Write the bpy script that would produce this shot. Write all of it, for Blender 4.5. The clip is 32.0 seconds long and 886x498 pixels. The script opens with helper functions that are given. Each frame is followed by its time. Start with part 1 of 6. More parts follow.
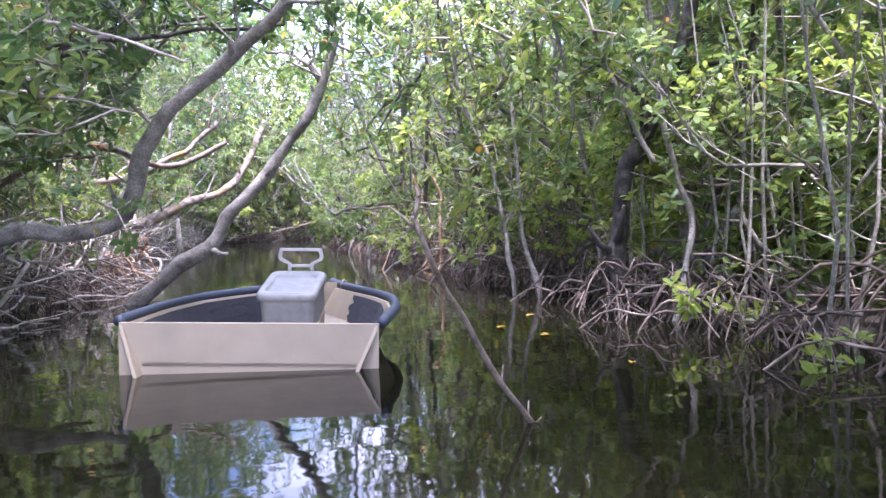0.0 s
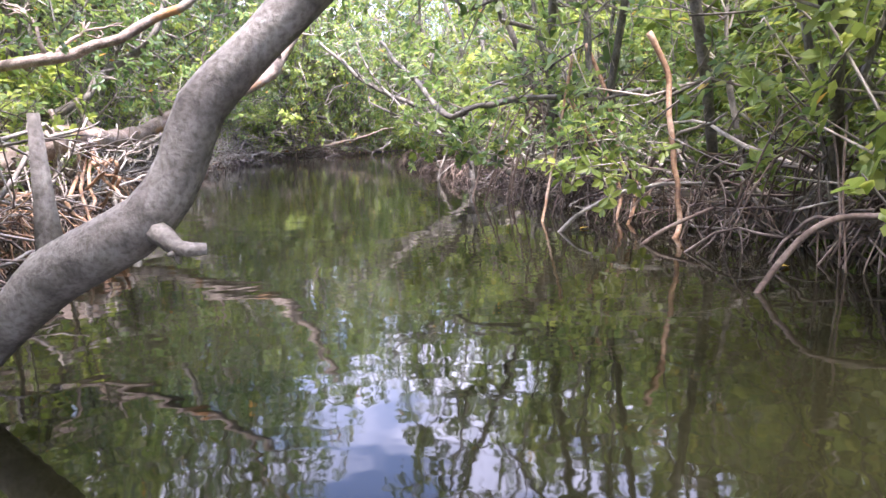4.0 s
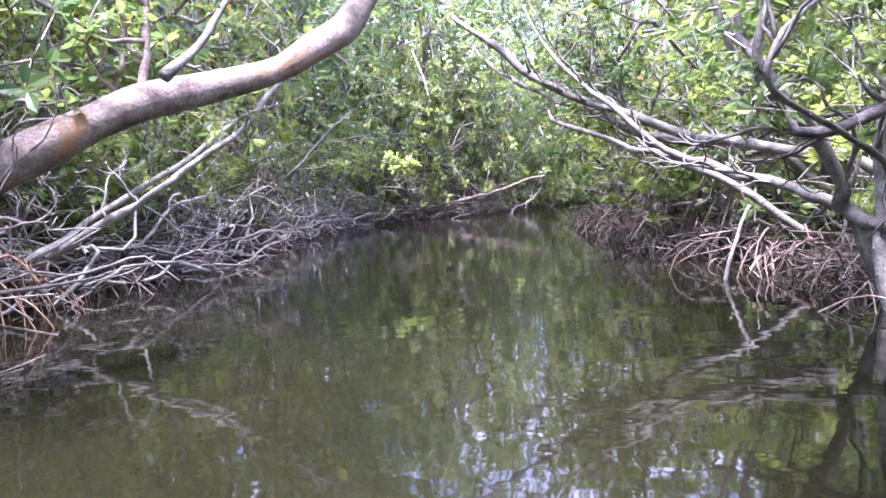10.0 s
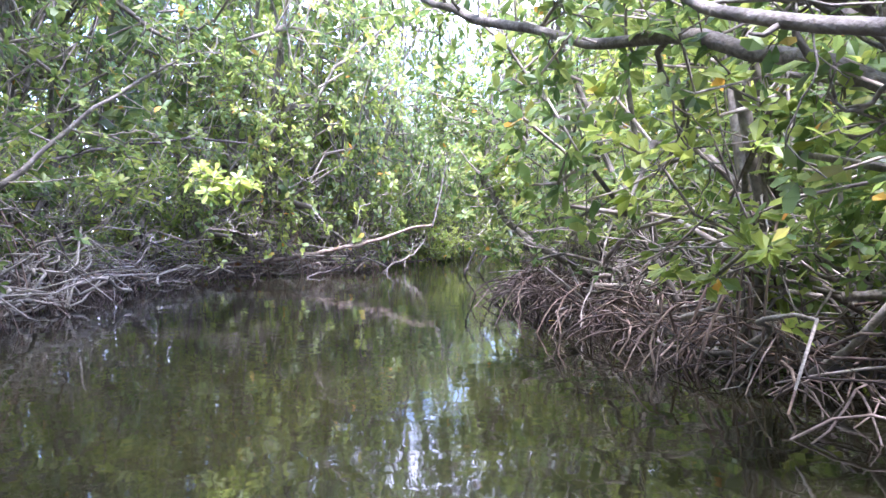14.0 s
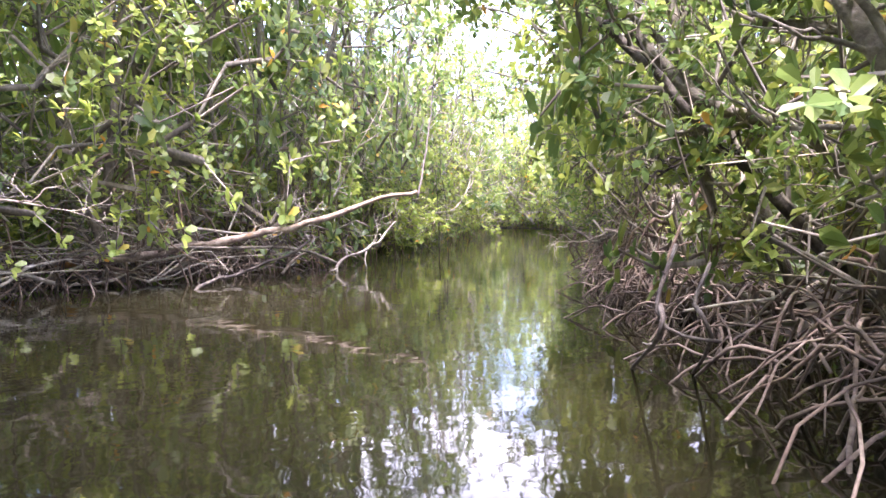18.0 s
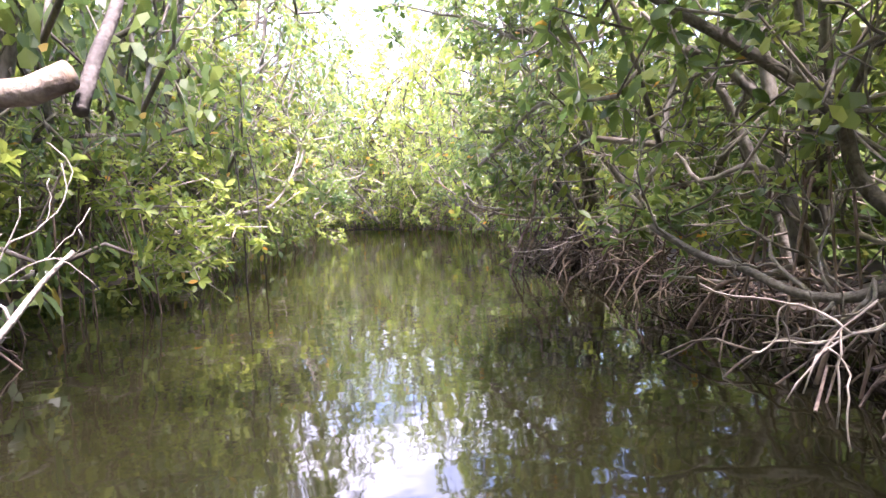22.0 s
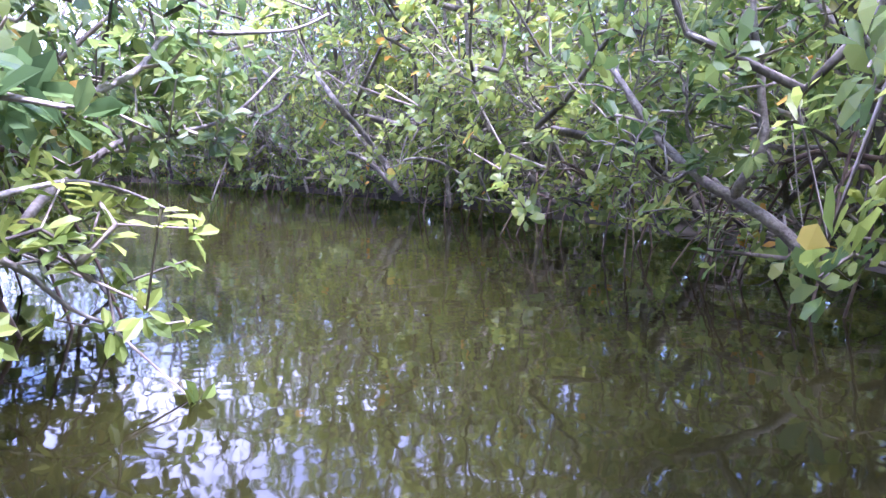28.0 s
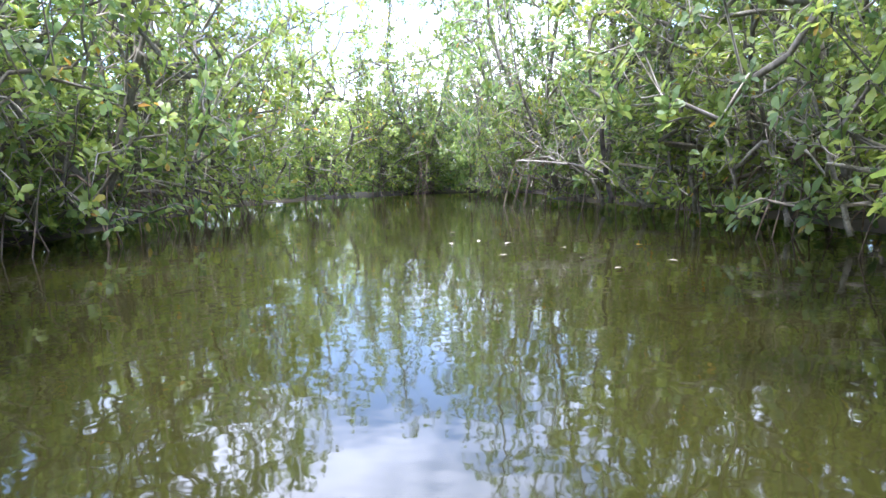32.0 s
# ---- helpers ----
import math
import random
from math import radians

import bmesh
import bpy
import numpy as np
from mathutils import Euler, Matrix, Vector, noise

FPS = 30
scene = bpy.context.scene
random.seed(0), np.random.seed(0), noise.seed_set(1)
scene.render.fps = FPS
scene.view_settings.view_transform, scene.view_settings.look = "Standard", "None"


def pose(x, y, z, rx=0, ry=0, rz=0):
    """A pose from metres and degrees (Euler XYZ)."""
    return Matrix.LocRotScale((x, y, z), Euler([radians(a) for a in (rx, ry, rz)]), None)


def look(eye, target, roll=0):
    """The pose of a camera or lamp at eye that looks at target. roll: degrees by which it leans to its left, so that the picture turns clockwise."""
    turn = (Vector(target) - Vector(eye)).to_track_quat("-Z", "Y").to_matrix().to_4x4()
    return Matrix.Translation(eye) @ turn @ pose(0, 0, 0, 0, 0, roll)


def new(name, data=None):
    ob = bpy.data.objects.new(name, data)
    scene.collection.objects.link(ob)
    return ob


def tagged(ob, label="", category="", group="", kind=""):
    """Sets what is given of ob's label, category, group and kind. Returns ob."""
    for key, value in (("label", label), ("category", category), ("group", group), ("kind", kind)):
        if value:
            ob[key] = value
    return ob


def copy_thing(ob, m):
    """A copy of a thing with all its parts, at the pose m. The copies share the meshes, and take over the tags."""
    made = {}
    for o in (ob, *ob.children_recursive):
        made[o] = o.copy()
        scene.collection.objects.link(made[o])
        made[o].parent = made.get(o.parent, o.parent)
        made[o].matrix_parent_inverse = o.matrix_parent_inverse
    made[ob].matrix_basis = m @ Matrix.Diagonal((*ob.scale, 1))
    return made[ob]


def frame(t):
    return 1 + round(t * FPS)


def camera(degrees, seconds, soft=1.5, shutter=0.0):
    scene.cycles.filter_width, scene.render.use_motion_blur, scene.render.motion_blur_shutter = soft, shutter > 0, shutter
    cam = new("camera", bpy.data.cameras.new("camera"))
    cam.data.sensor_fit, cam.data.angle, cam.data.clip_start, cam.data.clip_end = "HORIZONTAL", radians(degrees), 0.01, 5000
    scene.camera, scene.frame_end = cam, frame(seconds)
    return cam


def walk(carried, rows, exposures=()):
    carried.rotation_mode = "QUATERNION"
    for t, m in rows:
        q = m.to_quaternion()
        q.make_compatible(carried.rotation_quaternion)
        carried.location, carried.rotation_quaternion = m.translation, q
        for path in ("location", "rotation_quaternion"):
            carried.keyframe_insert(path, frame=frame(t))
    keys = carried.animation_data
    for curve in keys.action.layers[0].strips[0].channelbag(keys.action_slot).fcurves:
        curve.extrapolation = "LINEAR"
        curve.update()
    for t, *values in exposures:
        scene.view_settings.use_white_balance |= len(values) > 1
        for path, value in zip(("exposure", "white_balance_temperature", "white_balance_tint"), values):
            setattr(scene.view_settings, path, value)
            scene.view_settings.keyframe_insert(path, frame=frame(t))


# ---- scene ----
cam = camera(61.26, 32.0)
ROWS = [
    (0.0, pose(-0.350, -0.240, 0.906, 87.70, 1.64, -0.00)),
    (0.5, pose(-0.657, 0.590, 0.899, 88.05, 4.08, -1.17)),
    (1.0, pose(-0.957, 1.474, 0.900, 90.00, 8.27, -4.39)),
    (1.5, pose(-1.185, 2.362, 0.879, 86.42, 4.89, -8.44)),
    (2.0, pose(-1.419, 3.193, 0.887, 80.61, 3.37, -2.54)),
    (2.5, pose(-1.568, 3.978, 0.894, 78.91, 3.89, 2.72)),
    (3.0, pose(-1.690, 4.719, 0.915, 80.00, 1.93, 3.97)),
    (3.5, pose(-1.806, 5.423, 0.909, 80.95, 1.38, 4.11)),
    (5.5, pose(-2.515, 8.208, 0.878, 81.42, 5.32, 2.26)),
    (6.0, pose(-2.640, 8.871, 0.888, 82.25, 7.01, 5.51)),
    (6.5, pose(-2.738, 9.535, 0.900, 82.86, 8.98, 12.11)),
    (7.0, pose(-2.834, 10.217, 0.898, 84.00, 4.07, 14.78)),
    (7.5, pose(-2.934, 10.893, 0.899, 84.62, 2.28, 13.95)),
    (8.0, pose(-3.085, 11.537, 0.895, 84.72, 2.06, 13.22)),
    (8.5, pose(-3.282, 12.158, 0.894, 84.94, 2.12, 13.41)),
    (9.0, pose(-3.511, 12.800, 0.901, 85.20, 2.54, 13.95)),
    (9.5, pose(-3.758, 13.452, 0.916, 85.38, 2.99, 13.67)),
    (10.0, pose(-3.945, 14.097, 0.919, 85.49, 3.59, 12.64)),
    (10.5, pose(-4.082, 14.770, 0.909, 85.52, 4.11, 10.49)),
    (11.0, pose(-4.216, 15.466, 0.903, 85.41, 4.29, 7.41)),
    (11.5, pose(-4.366, 16.189, 0.892, 85.38, 3.90, 4.77)),
    (12.0, pose(-4.541, 16.926, 0.898, 85.78, 3.07, 2.66)),
    (12.5, pose(-4.731, 17.626, 0.903, 86.64, 2.12, 1.43)),
    (13.0, pose(-4.950, 18.340, 0.915, 87.71, 1.32, 0.77)),
    (13.5, pose(-5.151, 19.081, 0.923, 88.62, 1.02, 0.89)),
    (14.0, pose(-5.279, 19.832, 0.915, 88.96, 0.81, 1.42)),
    (14.5, pose(-5.458, 20.672, 0.909, 88.94, 0.79, 1.83)),
    (16.5, pose(-6.140, 24.409, 0.896, 87.28, 1.19, -0.32)),
    (17.0, pose(-6.243, 25.337, 0.893, 87.20, 1.09, -1.49)),
    (17.5, pose(-6.335, 26.265, 0.897, 87.16, 1.06, -2.85)),
    (18.0, pose(-6.412, 27.221, 0.898, 87.11, 1.24, -4.36)),
    (18.5, pose(-6.459, 28.224, 0.901, 87.07, 1.51, -6.14)),
    (19.0, pose(-6.458, 29.277, 0.889, 87.08, 1.77, -7.91)),
    (19.5, pose(-6.437, 30.343, 0.911, 87.05, 1.75, -9.63)),
    (20.0, pose(-6.377, 31.428, 0.921, 87.03, 2.02, -11.19)),
    (20.5, pose(-6.273, 32.505, 0.916, 86.94, 2.41, -12.84)),
    (21.0, pose(-6.124, 33.560, 0.908, 86.80, 3.11, -14.65)),
    (21.5, pose(-5.949, 34.659, 0.889, 86.65, 3.18, -16.69)),
    (22.0, pose(-5.782, 35.834, 0.882, 86.30, 3.16, -18.87)),
    (22.5, pose(-5.552, 36.968, 0.878, 85.96, 2.81, -20.39)),
    (23.0, pose(-5.298, 38.059, 0.877, 85.70, 2.40, -21.28)),
    (23.5, pose(-5.051, 39.101, 0.870, 85.57, 2.08, -21.76)),
    (24.0, pose(-4.819, 40.081, 0.880, 85.55, 1.50, -21.93)),
    (24.5, pose(-4.587, 41.025, 0.876, 85.44, 1.42, -21.90)),
    (25.0, pose(-4.342, 41.971, 0.885, 85.22, -0.17, -21.71)),
    (25.5, pose(-4.067, 42.920, 0.906, 84.77, -2.66, -21.45)),
    (27.5, pose(-2.926, 46.863, 0.946, 81.96, -0.46, -21.94)),
    (28.0, pose(-2.650, 47.766, 0.919, 82.43, -0.36, -16.22)),
    (28.5, pose(-2.415, 48.566, 0.896, 81.82, -0.24, -7.94)),
    (29.0, pose(-2.189, 49.400, 0.873, 81.20, -0.70, -0.38)),
    (29.5, pose(-2.017, 50.272, 0.861, 81.27, 0.07, 5.40)),
    (30.0, pose(-1.898, 51.136, 0.885, 81.43, 1.01, 9.55)),
    (30.5, pose(-1.835, 51.993, 0.896, 81.92, 1.80, 13.07)),
    (31.0, pose(-1.846, 52.841, 0.886, 82.42, 2.19, 16.29)),
    (31.5, pose(-1.896, 53.701, 0.865, 83.01, 2.12, 19.35)),
    (32.0, pose(-1.977, 54.572, 0.850, 83.64, 2.10, 22.17)),
]
walk(cam, ROWS, exposures=[(0.0, 2.78, 5400, 38), (1.0, 2.62, 5450, 33), (2.0, 2.78, 5700, 24), (3.0, 2.8, 5950, 28), (6.0, 3.05, 5450, 44), (8.0, 3.08, 5300, 43), (11.0, 3.1, 5250, 45), (14.0, 3.2, 5300, 38), (17.0, 3.3, 5850, 37), (19.0, 3.3, 6150, 38), (23.0, 3.22, 5950, 40), (25.0, 3.05, 5550, 40), (28.0, 2.92, 4950, 52), (30.0, 2.8, 5500, 32), (32.0, 2.57, 5450, 22)])

# ---- world, sun and exposure ----
SUN_EL, SUN_AZ = 73.0, 172.0
world = bpy.data.worlds.new("world")
scene.world = world
world.use_nodes = True
wn, wl = world.node_tree.nodes, world.node_tree.links
wn.clear()
w_out = wn.new("ShaderNodeOutputWorld")
w_bg = wn.new("ShaderNodeBackground")
w_sky = wn.new("ShaderNodeTexSky")
w_sky.sky_type = "NISHITA"
w_sky.sun_disc = False
w_sky.sun_elevation = radians(SUN_EL)
w_sky.sun_rotation = radians(SUN_AZ)
w_co = wn.new("ShaderNodeTexCoord")
w_map = wn.new("ShaderNodeMapping")
w_map.inputs["Scale"].default_value = (1.6, 1.6, 3.4)
w_noise = wn.new("ShaderNodeTexNoise")
w_noise.inputs["Scale"].default_value = 1.6
w_noise.inputs["Detail"].default_value = 7.0
w_noise.inputs["Roughness"].default_value = 0.55
w_ramp = wn.new("ShaderNodeValToRGB")
w_ramp.color_ramp.elements[0].position = 0.46
w_ramp.color_ramp.elements[1].position = 0.62
w_mix = wn.new("ShaderNodeMix")
w_mix.data_type = "RGBA"
w_mix.inputs["B"].default_value = (9.3, 9.7, 10.4, 1)
wl.new(w_co.outputs["Generated"], w_map.inputs["Vector"])
wl.new(w_map.outputs["Vector"], w_noise.inputs["Vector"])
wl.new(w_noise.outputs["Fac"], w_ramp.inputs["Fac"])
wl.new(w_ramp.outputs["Color"], w_mix.inputs["Factor"])
wl.new(w_sky.outputs["Color"], w_mix.inputs["A"])
wl.new(w_mix.outputs["Result"], w_bg.inputs["Color"])
w_bg.inputs["Strength"].default_value = 0.135
wl.new(w_bg.outputs["Background"], w_out.inputs["Surface"])

sun_data = bpy.data.lights.new("sun", "SUN")
sun_data.energy = 3.4
sun_data.angle = radians(12.0)
sun_data.color = (1.0, 0.95, 0.86)
sun = new("sun", sun_data)
_a, _e = radians(SUN_AZ), radians(SUN_EL)
sun_dir = Vector((math.sin(_a) * math.cos(_e), math.cos(_a) * math.cos(_e), math.sin(_e)))
sun.matrix_world = look(sun_dir * 60 + Vector((0, 30, 0)), (0, 30, 0))


# ---- materials ----
def material(name):
    m = bpy.data.materials.new(name)
    m.use_nodes = True
    nt = m.node_tree
    return m, nt.nodes, nt.links, nt.nodes["Principled BSDF"]


def ramp(nodes, stops):
    r = nodes.new("ShaderNodeValToRGB")
    els = r.color_ramp.elements
    while len(els) < len(stops):
        els.new(0.5)
    for e, (p, c) in zip(els, stops):
        e.position = p
        e.color = (*c, 1)
    return r


def noise_tex(nodes, links, scale, detail=4.0, vec=None, stretch=None):
    n = nodes.new("ShaderNodeTexNoise")
    n.inputs["Scale"].default_value = scale
    n.inputs["Detail"].default_value = detail
    co = nodes.new("ShaderNodeTexCoord")
    src = co.outputs["Object"]
    if stretch:
        mp = nodes.new("ShaderNodeMapping")
        mp.inputs["Scale"].default_value = stretch
        links.new(src, mp.inputs["Vector"])
        src = mp.outputs["Vector"]
    links.new(src, n.inputs["Vector"])
    return n


def bump(nodes, links, bsdf, height, strength, dist=0.01):
    b = nodes.new("ShaderNodeBump")
    b.inputs["Strength"].default_value = strength
    b.inputs["Distance"].default_value = dist
    links.new(height, b.inputs["Height"])
    links.new(b.outputs["Normal"], bsdf.inputs["Normal"])


def leaf_material(name, stops, gloss=0.44, glow=0.5):
    m, n, l, b = material(name)
    geo = n.new("ShaderNodeNewGeometry")
    info = n.new("ShaderNodeObjectInfo")
    r = ramp(n, stops)
    l.new(geo.outputs["Random Per Island"], r.inputs["Fac"])
    hsv = n.new("ShaderNodeHueSaturation")
    mr = n.new("ShaderNodeMapRange")
    mr.inputs["To Min"].default_value = 0.78
    mr.inputs["To Max"].default_value = 1.22
    l.new(info.outputs["Random"], mr.inputs["Value"])
    l.new(mr.outputs["Result"], hsv.inputs["Value"])
    l.new(r.outputs["Color"], hsv.inputs["Color"])
    l.new(hsv.outputs["Color"], b.inputs["Base Color"])
    b.inputs["Roughness"].default_value = gloss
    b.inputs["Specular IOR Level"].default_value = 0.5
    tr = n.new("ShaderNodeBsdfTranslucent")
    br = n.new("ShaderNodeHueSaturation")
    br.inputs["Value"].default_value = 1.7
    br.inputs["Hue"].default_value = 0.485
    l.new(hsv.outputs["Color"], br.inputs["Color"])
    l.new(br.outputs["Color"], tr.inputs["Color"])
    mx = n.new("ShaderNodeMixShader")
    mx.inputs["Fac"].default_value = glow
    l.new(b.outputs["BSDF"], mx.inputs[1])
    l.new(tr.outputs["BSDF"], mx.inputs[2])
    l.new(mx.outputs["Shader"], n["Material Output"].inputs["Surface"])
    return m


LEAF = leaf_material("mangrove_leaf", [
    (0.0, (0.065, 0.120, 0.035)), (0.35, (0.105, 0.175, 0.043)), (0.7, (0.165, 0.230, 0.051)),
    (0.95, (0.215, 0.275, 0.065)), (0.990, (0.24, 0.26, 0.054)), (0.999, (0.50, 0.28, 0.041))])
# darker copy of the leaf: shade of backlit, overhanging crowns put into its colour
LEAF_SHADED = leaf_material("shade_leaf", [
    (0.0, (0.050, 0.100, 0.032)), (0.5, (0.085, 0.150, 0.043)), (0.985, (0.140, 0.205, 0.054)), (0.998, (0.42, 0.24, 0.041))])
LEAF_BRIGHT = leaf_material("young_leaf", [
    (0.0, (0.12, 0.19, 0.038)), (0.5, (0.20, 0.265, 0.049)), (0.985, (0.28, 0.33, 0.065)), (0.998, (0.55, 0.30, 0.041))])


def bark_material(name, dark, mid, pale, patch=None, scale=9.0):
    m, n, l, b = material(name)
    n1 = noise_tex(n, l, scale, 6.0)
    n2 = noise_tex(n, l, scale * 6, 5.0)
    r1 = ramp(n, [(0.30, dark), (0.48, mid), (0.68, pale)])
    l.new(n1.outputs["Fac"], r1.inputs["Fac"])
    r2 = ramp(n, [(0.32, (0.45, 0.43, 0.40)), (0.60, (1.0, 1.0, 1.0))])
    l.new(n2.outputs["Fac"], r2.inputs["Fac"])
    mul = n.new("ShaderNodeMix")
    mul.data_type, mul.blend_type = "RGBA", "MULTIPLY"
    mul.inputs["Factor"].default_value = 0.8
    l.new(r1.outputs["Color"], mul.inputs["A"])
    l.new(r2.outputs["Color"], mul.inputs["B"])
    col = mul.outputs["Result"]
    if patch:
        n3 = noise_tex(n, l, 2.3, 3.0)
        r3 = ramp(n, [(0.60, (0, 0, 0)), (0.70, (1, 1, 1))])
        l.new(n3.outputs["Fac"], r3.inputs["Fac"])
        mp = n.new("ShaderNodeMix")
        mp.data_type = "RGBA"
        l.new(r3.outputs["Color"], mp.inputs["Factor"])
        l.new(col, mp.inputs["A"])
        mp.inputs["B"].default_value = (*patch, 1)
        col = mp.outputs["Result"]
    if scale < 7:
        # thin wood: each root and twig has a tone of its own
        geo = n.new("ShaderNodeNewGeometry")
        tone = ramp(n, [(0.0, (0.35, 0.33, 0.30)), (0.4, (0.90, 0.87, 0.84)), (1.0, (1.65, 1.60, 1.50))])
        l.new(geo.outputs["Random Per Island"], tone.inputs["Fac"])
        mt = n.new("ShaderNodeMix")
        mt.data_type, mt.blend_type = "RGBA", "MULTIPLY"
        mt.inputs["Factor"].default_value = 1.0
        l.new(col, mt.inputs["A"])
        l.new(tone.outputs["Color"], mt.inputs["B"])
        col = mt.outputs["Result"]
    l.new(col, b.inputs["Base Color"])
    b.inputs["Roughness"].default_value = 0.82
    bump(n, l, b, n2.outputs["Fac"], 0.6, 0.012)
    return m


BARK = bark_material("pale_bark", (0.085, 0.076, 0.056), (0.165, 0.148, 0.113), (0.265, 0.24, 0.188))
BARK_SILVER = bark_material("silver_bark", (0.16, 0.142, 0.115), (0.265, 0.24, 0.20), (0.38, 0.35, 0.295))
BARK_TAN = bark_material("tan_bark", (0.10, 0.072, 0.05), (0.22, 0.172, 0.125), (0.33, 0.275, 0.215), patch=(0.30, 0.15, 0.04))
BARK_DARK = bark_material("dark_bark", (0.025, 0.02, 0.017), (0.07, 0.058, 0.048), (0.17, 0.15, 0.125))
BARK_WHITE = bark_material("bleached_wood", (0.17, 0.152, 0.118), (0.30, 0.272, 0.218), (0.45, 0.415, 0.34))
ROOT = bark_material("prop_root_bark", (0.05, 0.036, 0.027), (0.145, 0.105, 0.078), (0.28, 0.22, 0.175), scale=6.0)
ROOT_PALE = bark_material("pale_root_bark", (0.05, 0.038, 0.03), (0.14, 0.107, 0.086), (0.27, 0.22, 0.185), scale=6.0)
ROOT_ORANGE = bark_material("orange_root_bark", (0.14, 0.08, 0.045), (0.32, 0.19, 0.10), (0.46, 0.34, 0.24), scale=5.0)
TWIG = bark_material("twig_bark", (0.15, 0.13, 0.105), (0.32, 0.285, 0.24), (0.50, 0.46, 0.40), scale=5.0)

MUD, _n, _l, _b = material("mud")
_t = noise_tex(_n, _l, 1.3, 8.0)
_r = ramp(_n, [(0.3, (0.014, 0.010, 0.007)), (0.55, (0.032, 0.024, 0.016)), (0.75, (0.06, 0.046, 0.03))])
_l.new(_t.outputs["Fac"], _r.inputs["Fac"])
_l.new(_r.outputs["Color"], _b.inputs["Base Color"])
_b.inputs["Roughness"].default_value = 0.75
bump(_n, _l, _b, _t.outputs["Fac"], 0.8, 0.05)

WATER, _n, _l, _b = material("creek_water")
_b.inputs["Roughness"].default_value = 0.035
_b.inputs["IOR"].default_value = 1.33
_t1 = noise_tex(_n, _l, 0.16, 3.0)
_r = ramp(_n, [(0.35, (0.003, 0.0032, 0.0018)), (0.72, (0.014, 0.0135, 0.005))])
_l.new(_t1.outputs["Fac"], _r.inputs["Fac"])
_wc = _n.new("ShaderNodeNewGeometry")
_ws = _n.new("ShaderNodeSeparateXYZ")
_l.new(_wc.outputs["Position"], _ws.inputs["Vector"])
_wm = _n.new("ShaderNodeMapRange")
_wm.inputs["From Min"].default_value = 42.0
_wm.inputs["From Max"].default_value = 52.0
_l.new(_ws.outputs["Y"], _wm.inputs["Value"])
_wx = _n.new("ShaderNodeMix")
_wx.data_type = "RGBA"
_wx.inputs["B"].default_value = (0.014, 0.0138, 0.0032, 1)
_l.new(_wm.outputs["Result"], _wx.inputs["Factor"])
_l.new(_r.outputs["Color"], _wx.inputs["A"])
_l.new(_wx.outputs["Result"], _b.inputs["Base Color"])
_t2 = noise_tex(_n, _l, 3.2, 2.5)
_t3 = noise_tex(_n, _l, 0.9, 2.0)
_ad = _n.new("ShaderNodeMath")
_ad.operation = "MULTIPLY_ADD"
_ad.inputs[1].default_value = 2.2
_l.new(_t3.outputs["Fac"], _ad.inputs[0])
_l.new(_t2.outputs["Fac"], _ad.inputs[2])
bump(_n, _l, _b, _ad.outputs["Value"], 0.055, 0.05)

def plain_material(name, col, rough, speck=0.15, scale=14.0, relief=0.15):
    m, n, l, b = material(name)
    t = noise_tex(n, l, scale, 6.0)
    r = ramp(n, [(0.3, tuple(c * (1 - speck) for c in col)), (0.7, col)])
    l.new(t.outputs["Fac"], r.inputs["Fac"])
    l.new(r.outputs["Color"], b.inputs["Base Color"])
    b.inputs["Roughness"].default_value = rough
    bump(n, l, b, t.outputs["Fac"], relief, 0.004)
    return m


# ---- mesh helpers ----
rng = np.random.default_rng(7)


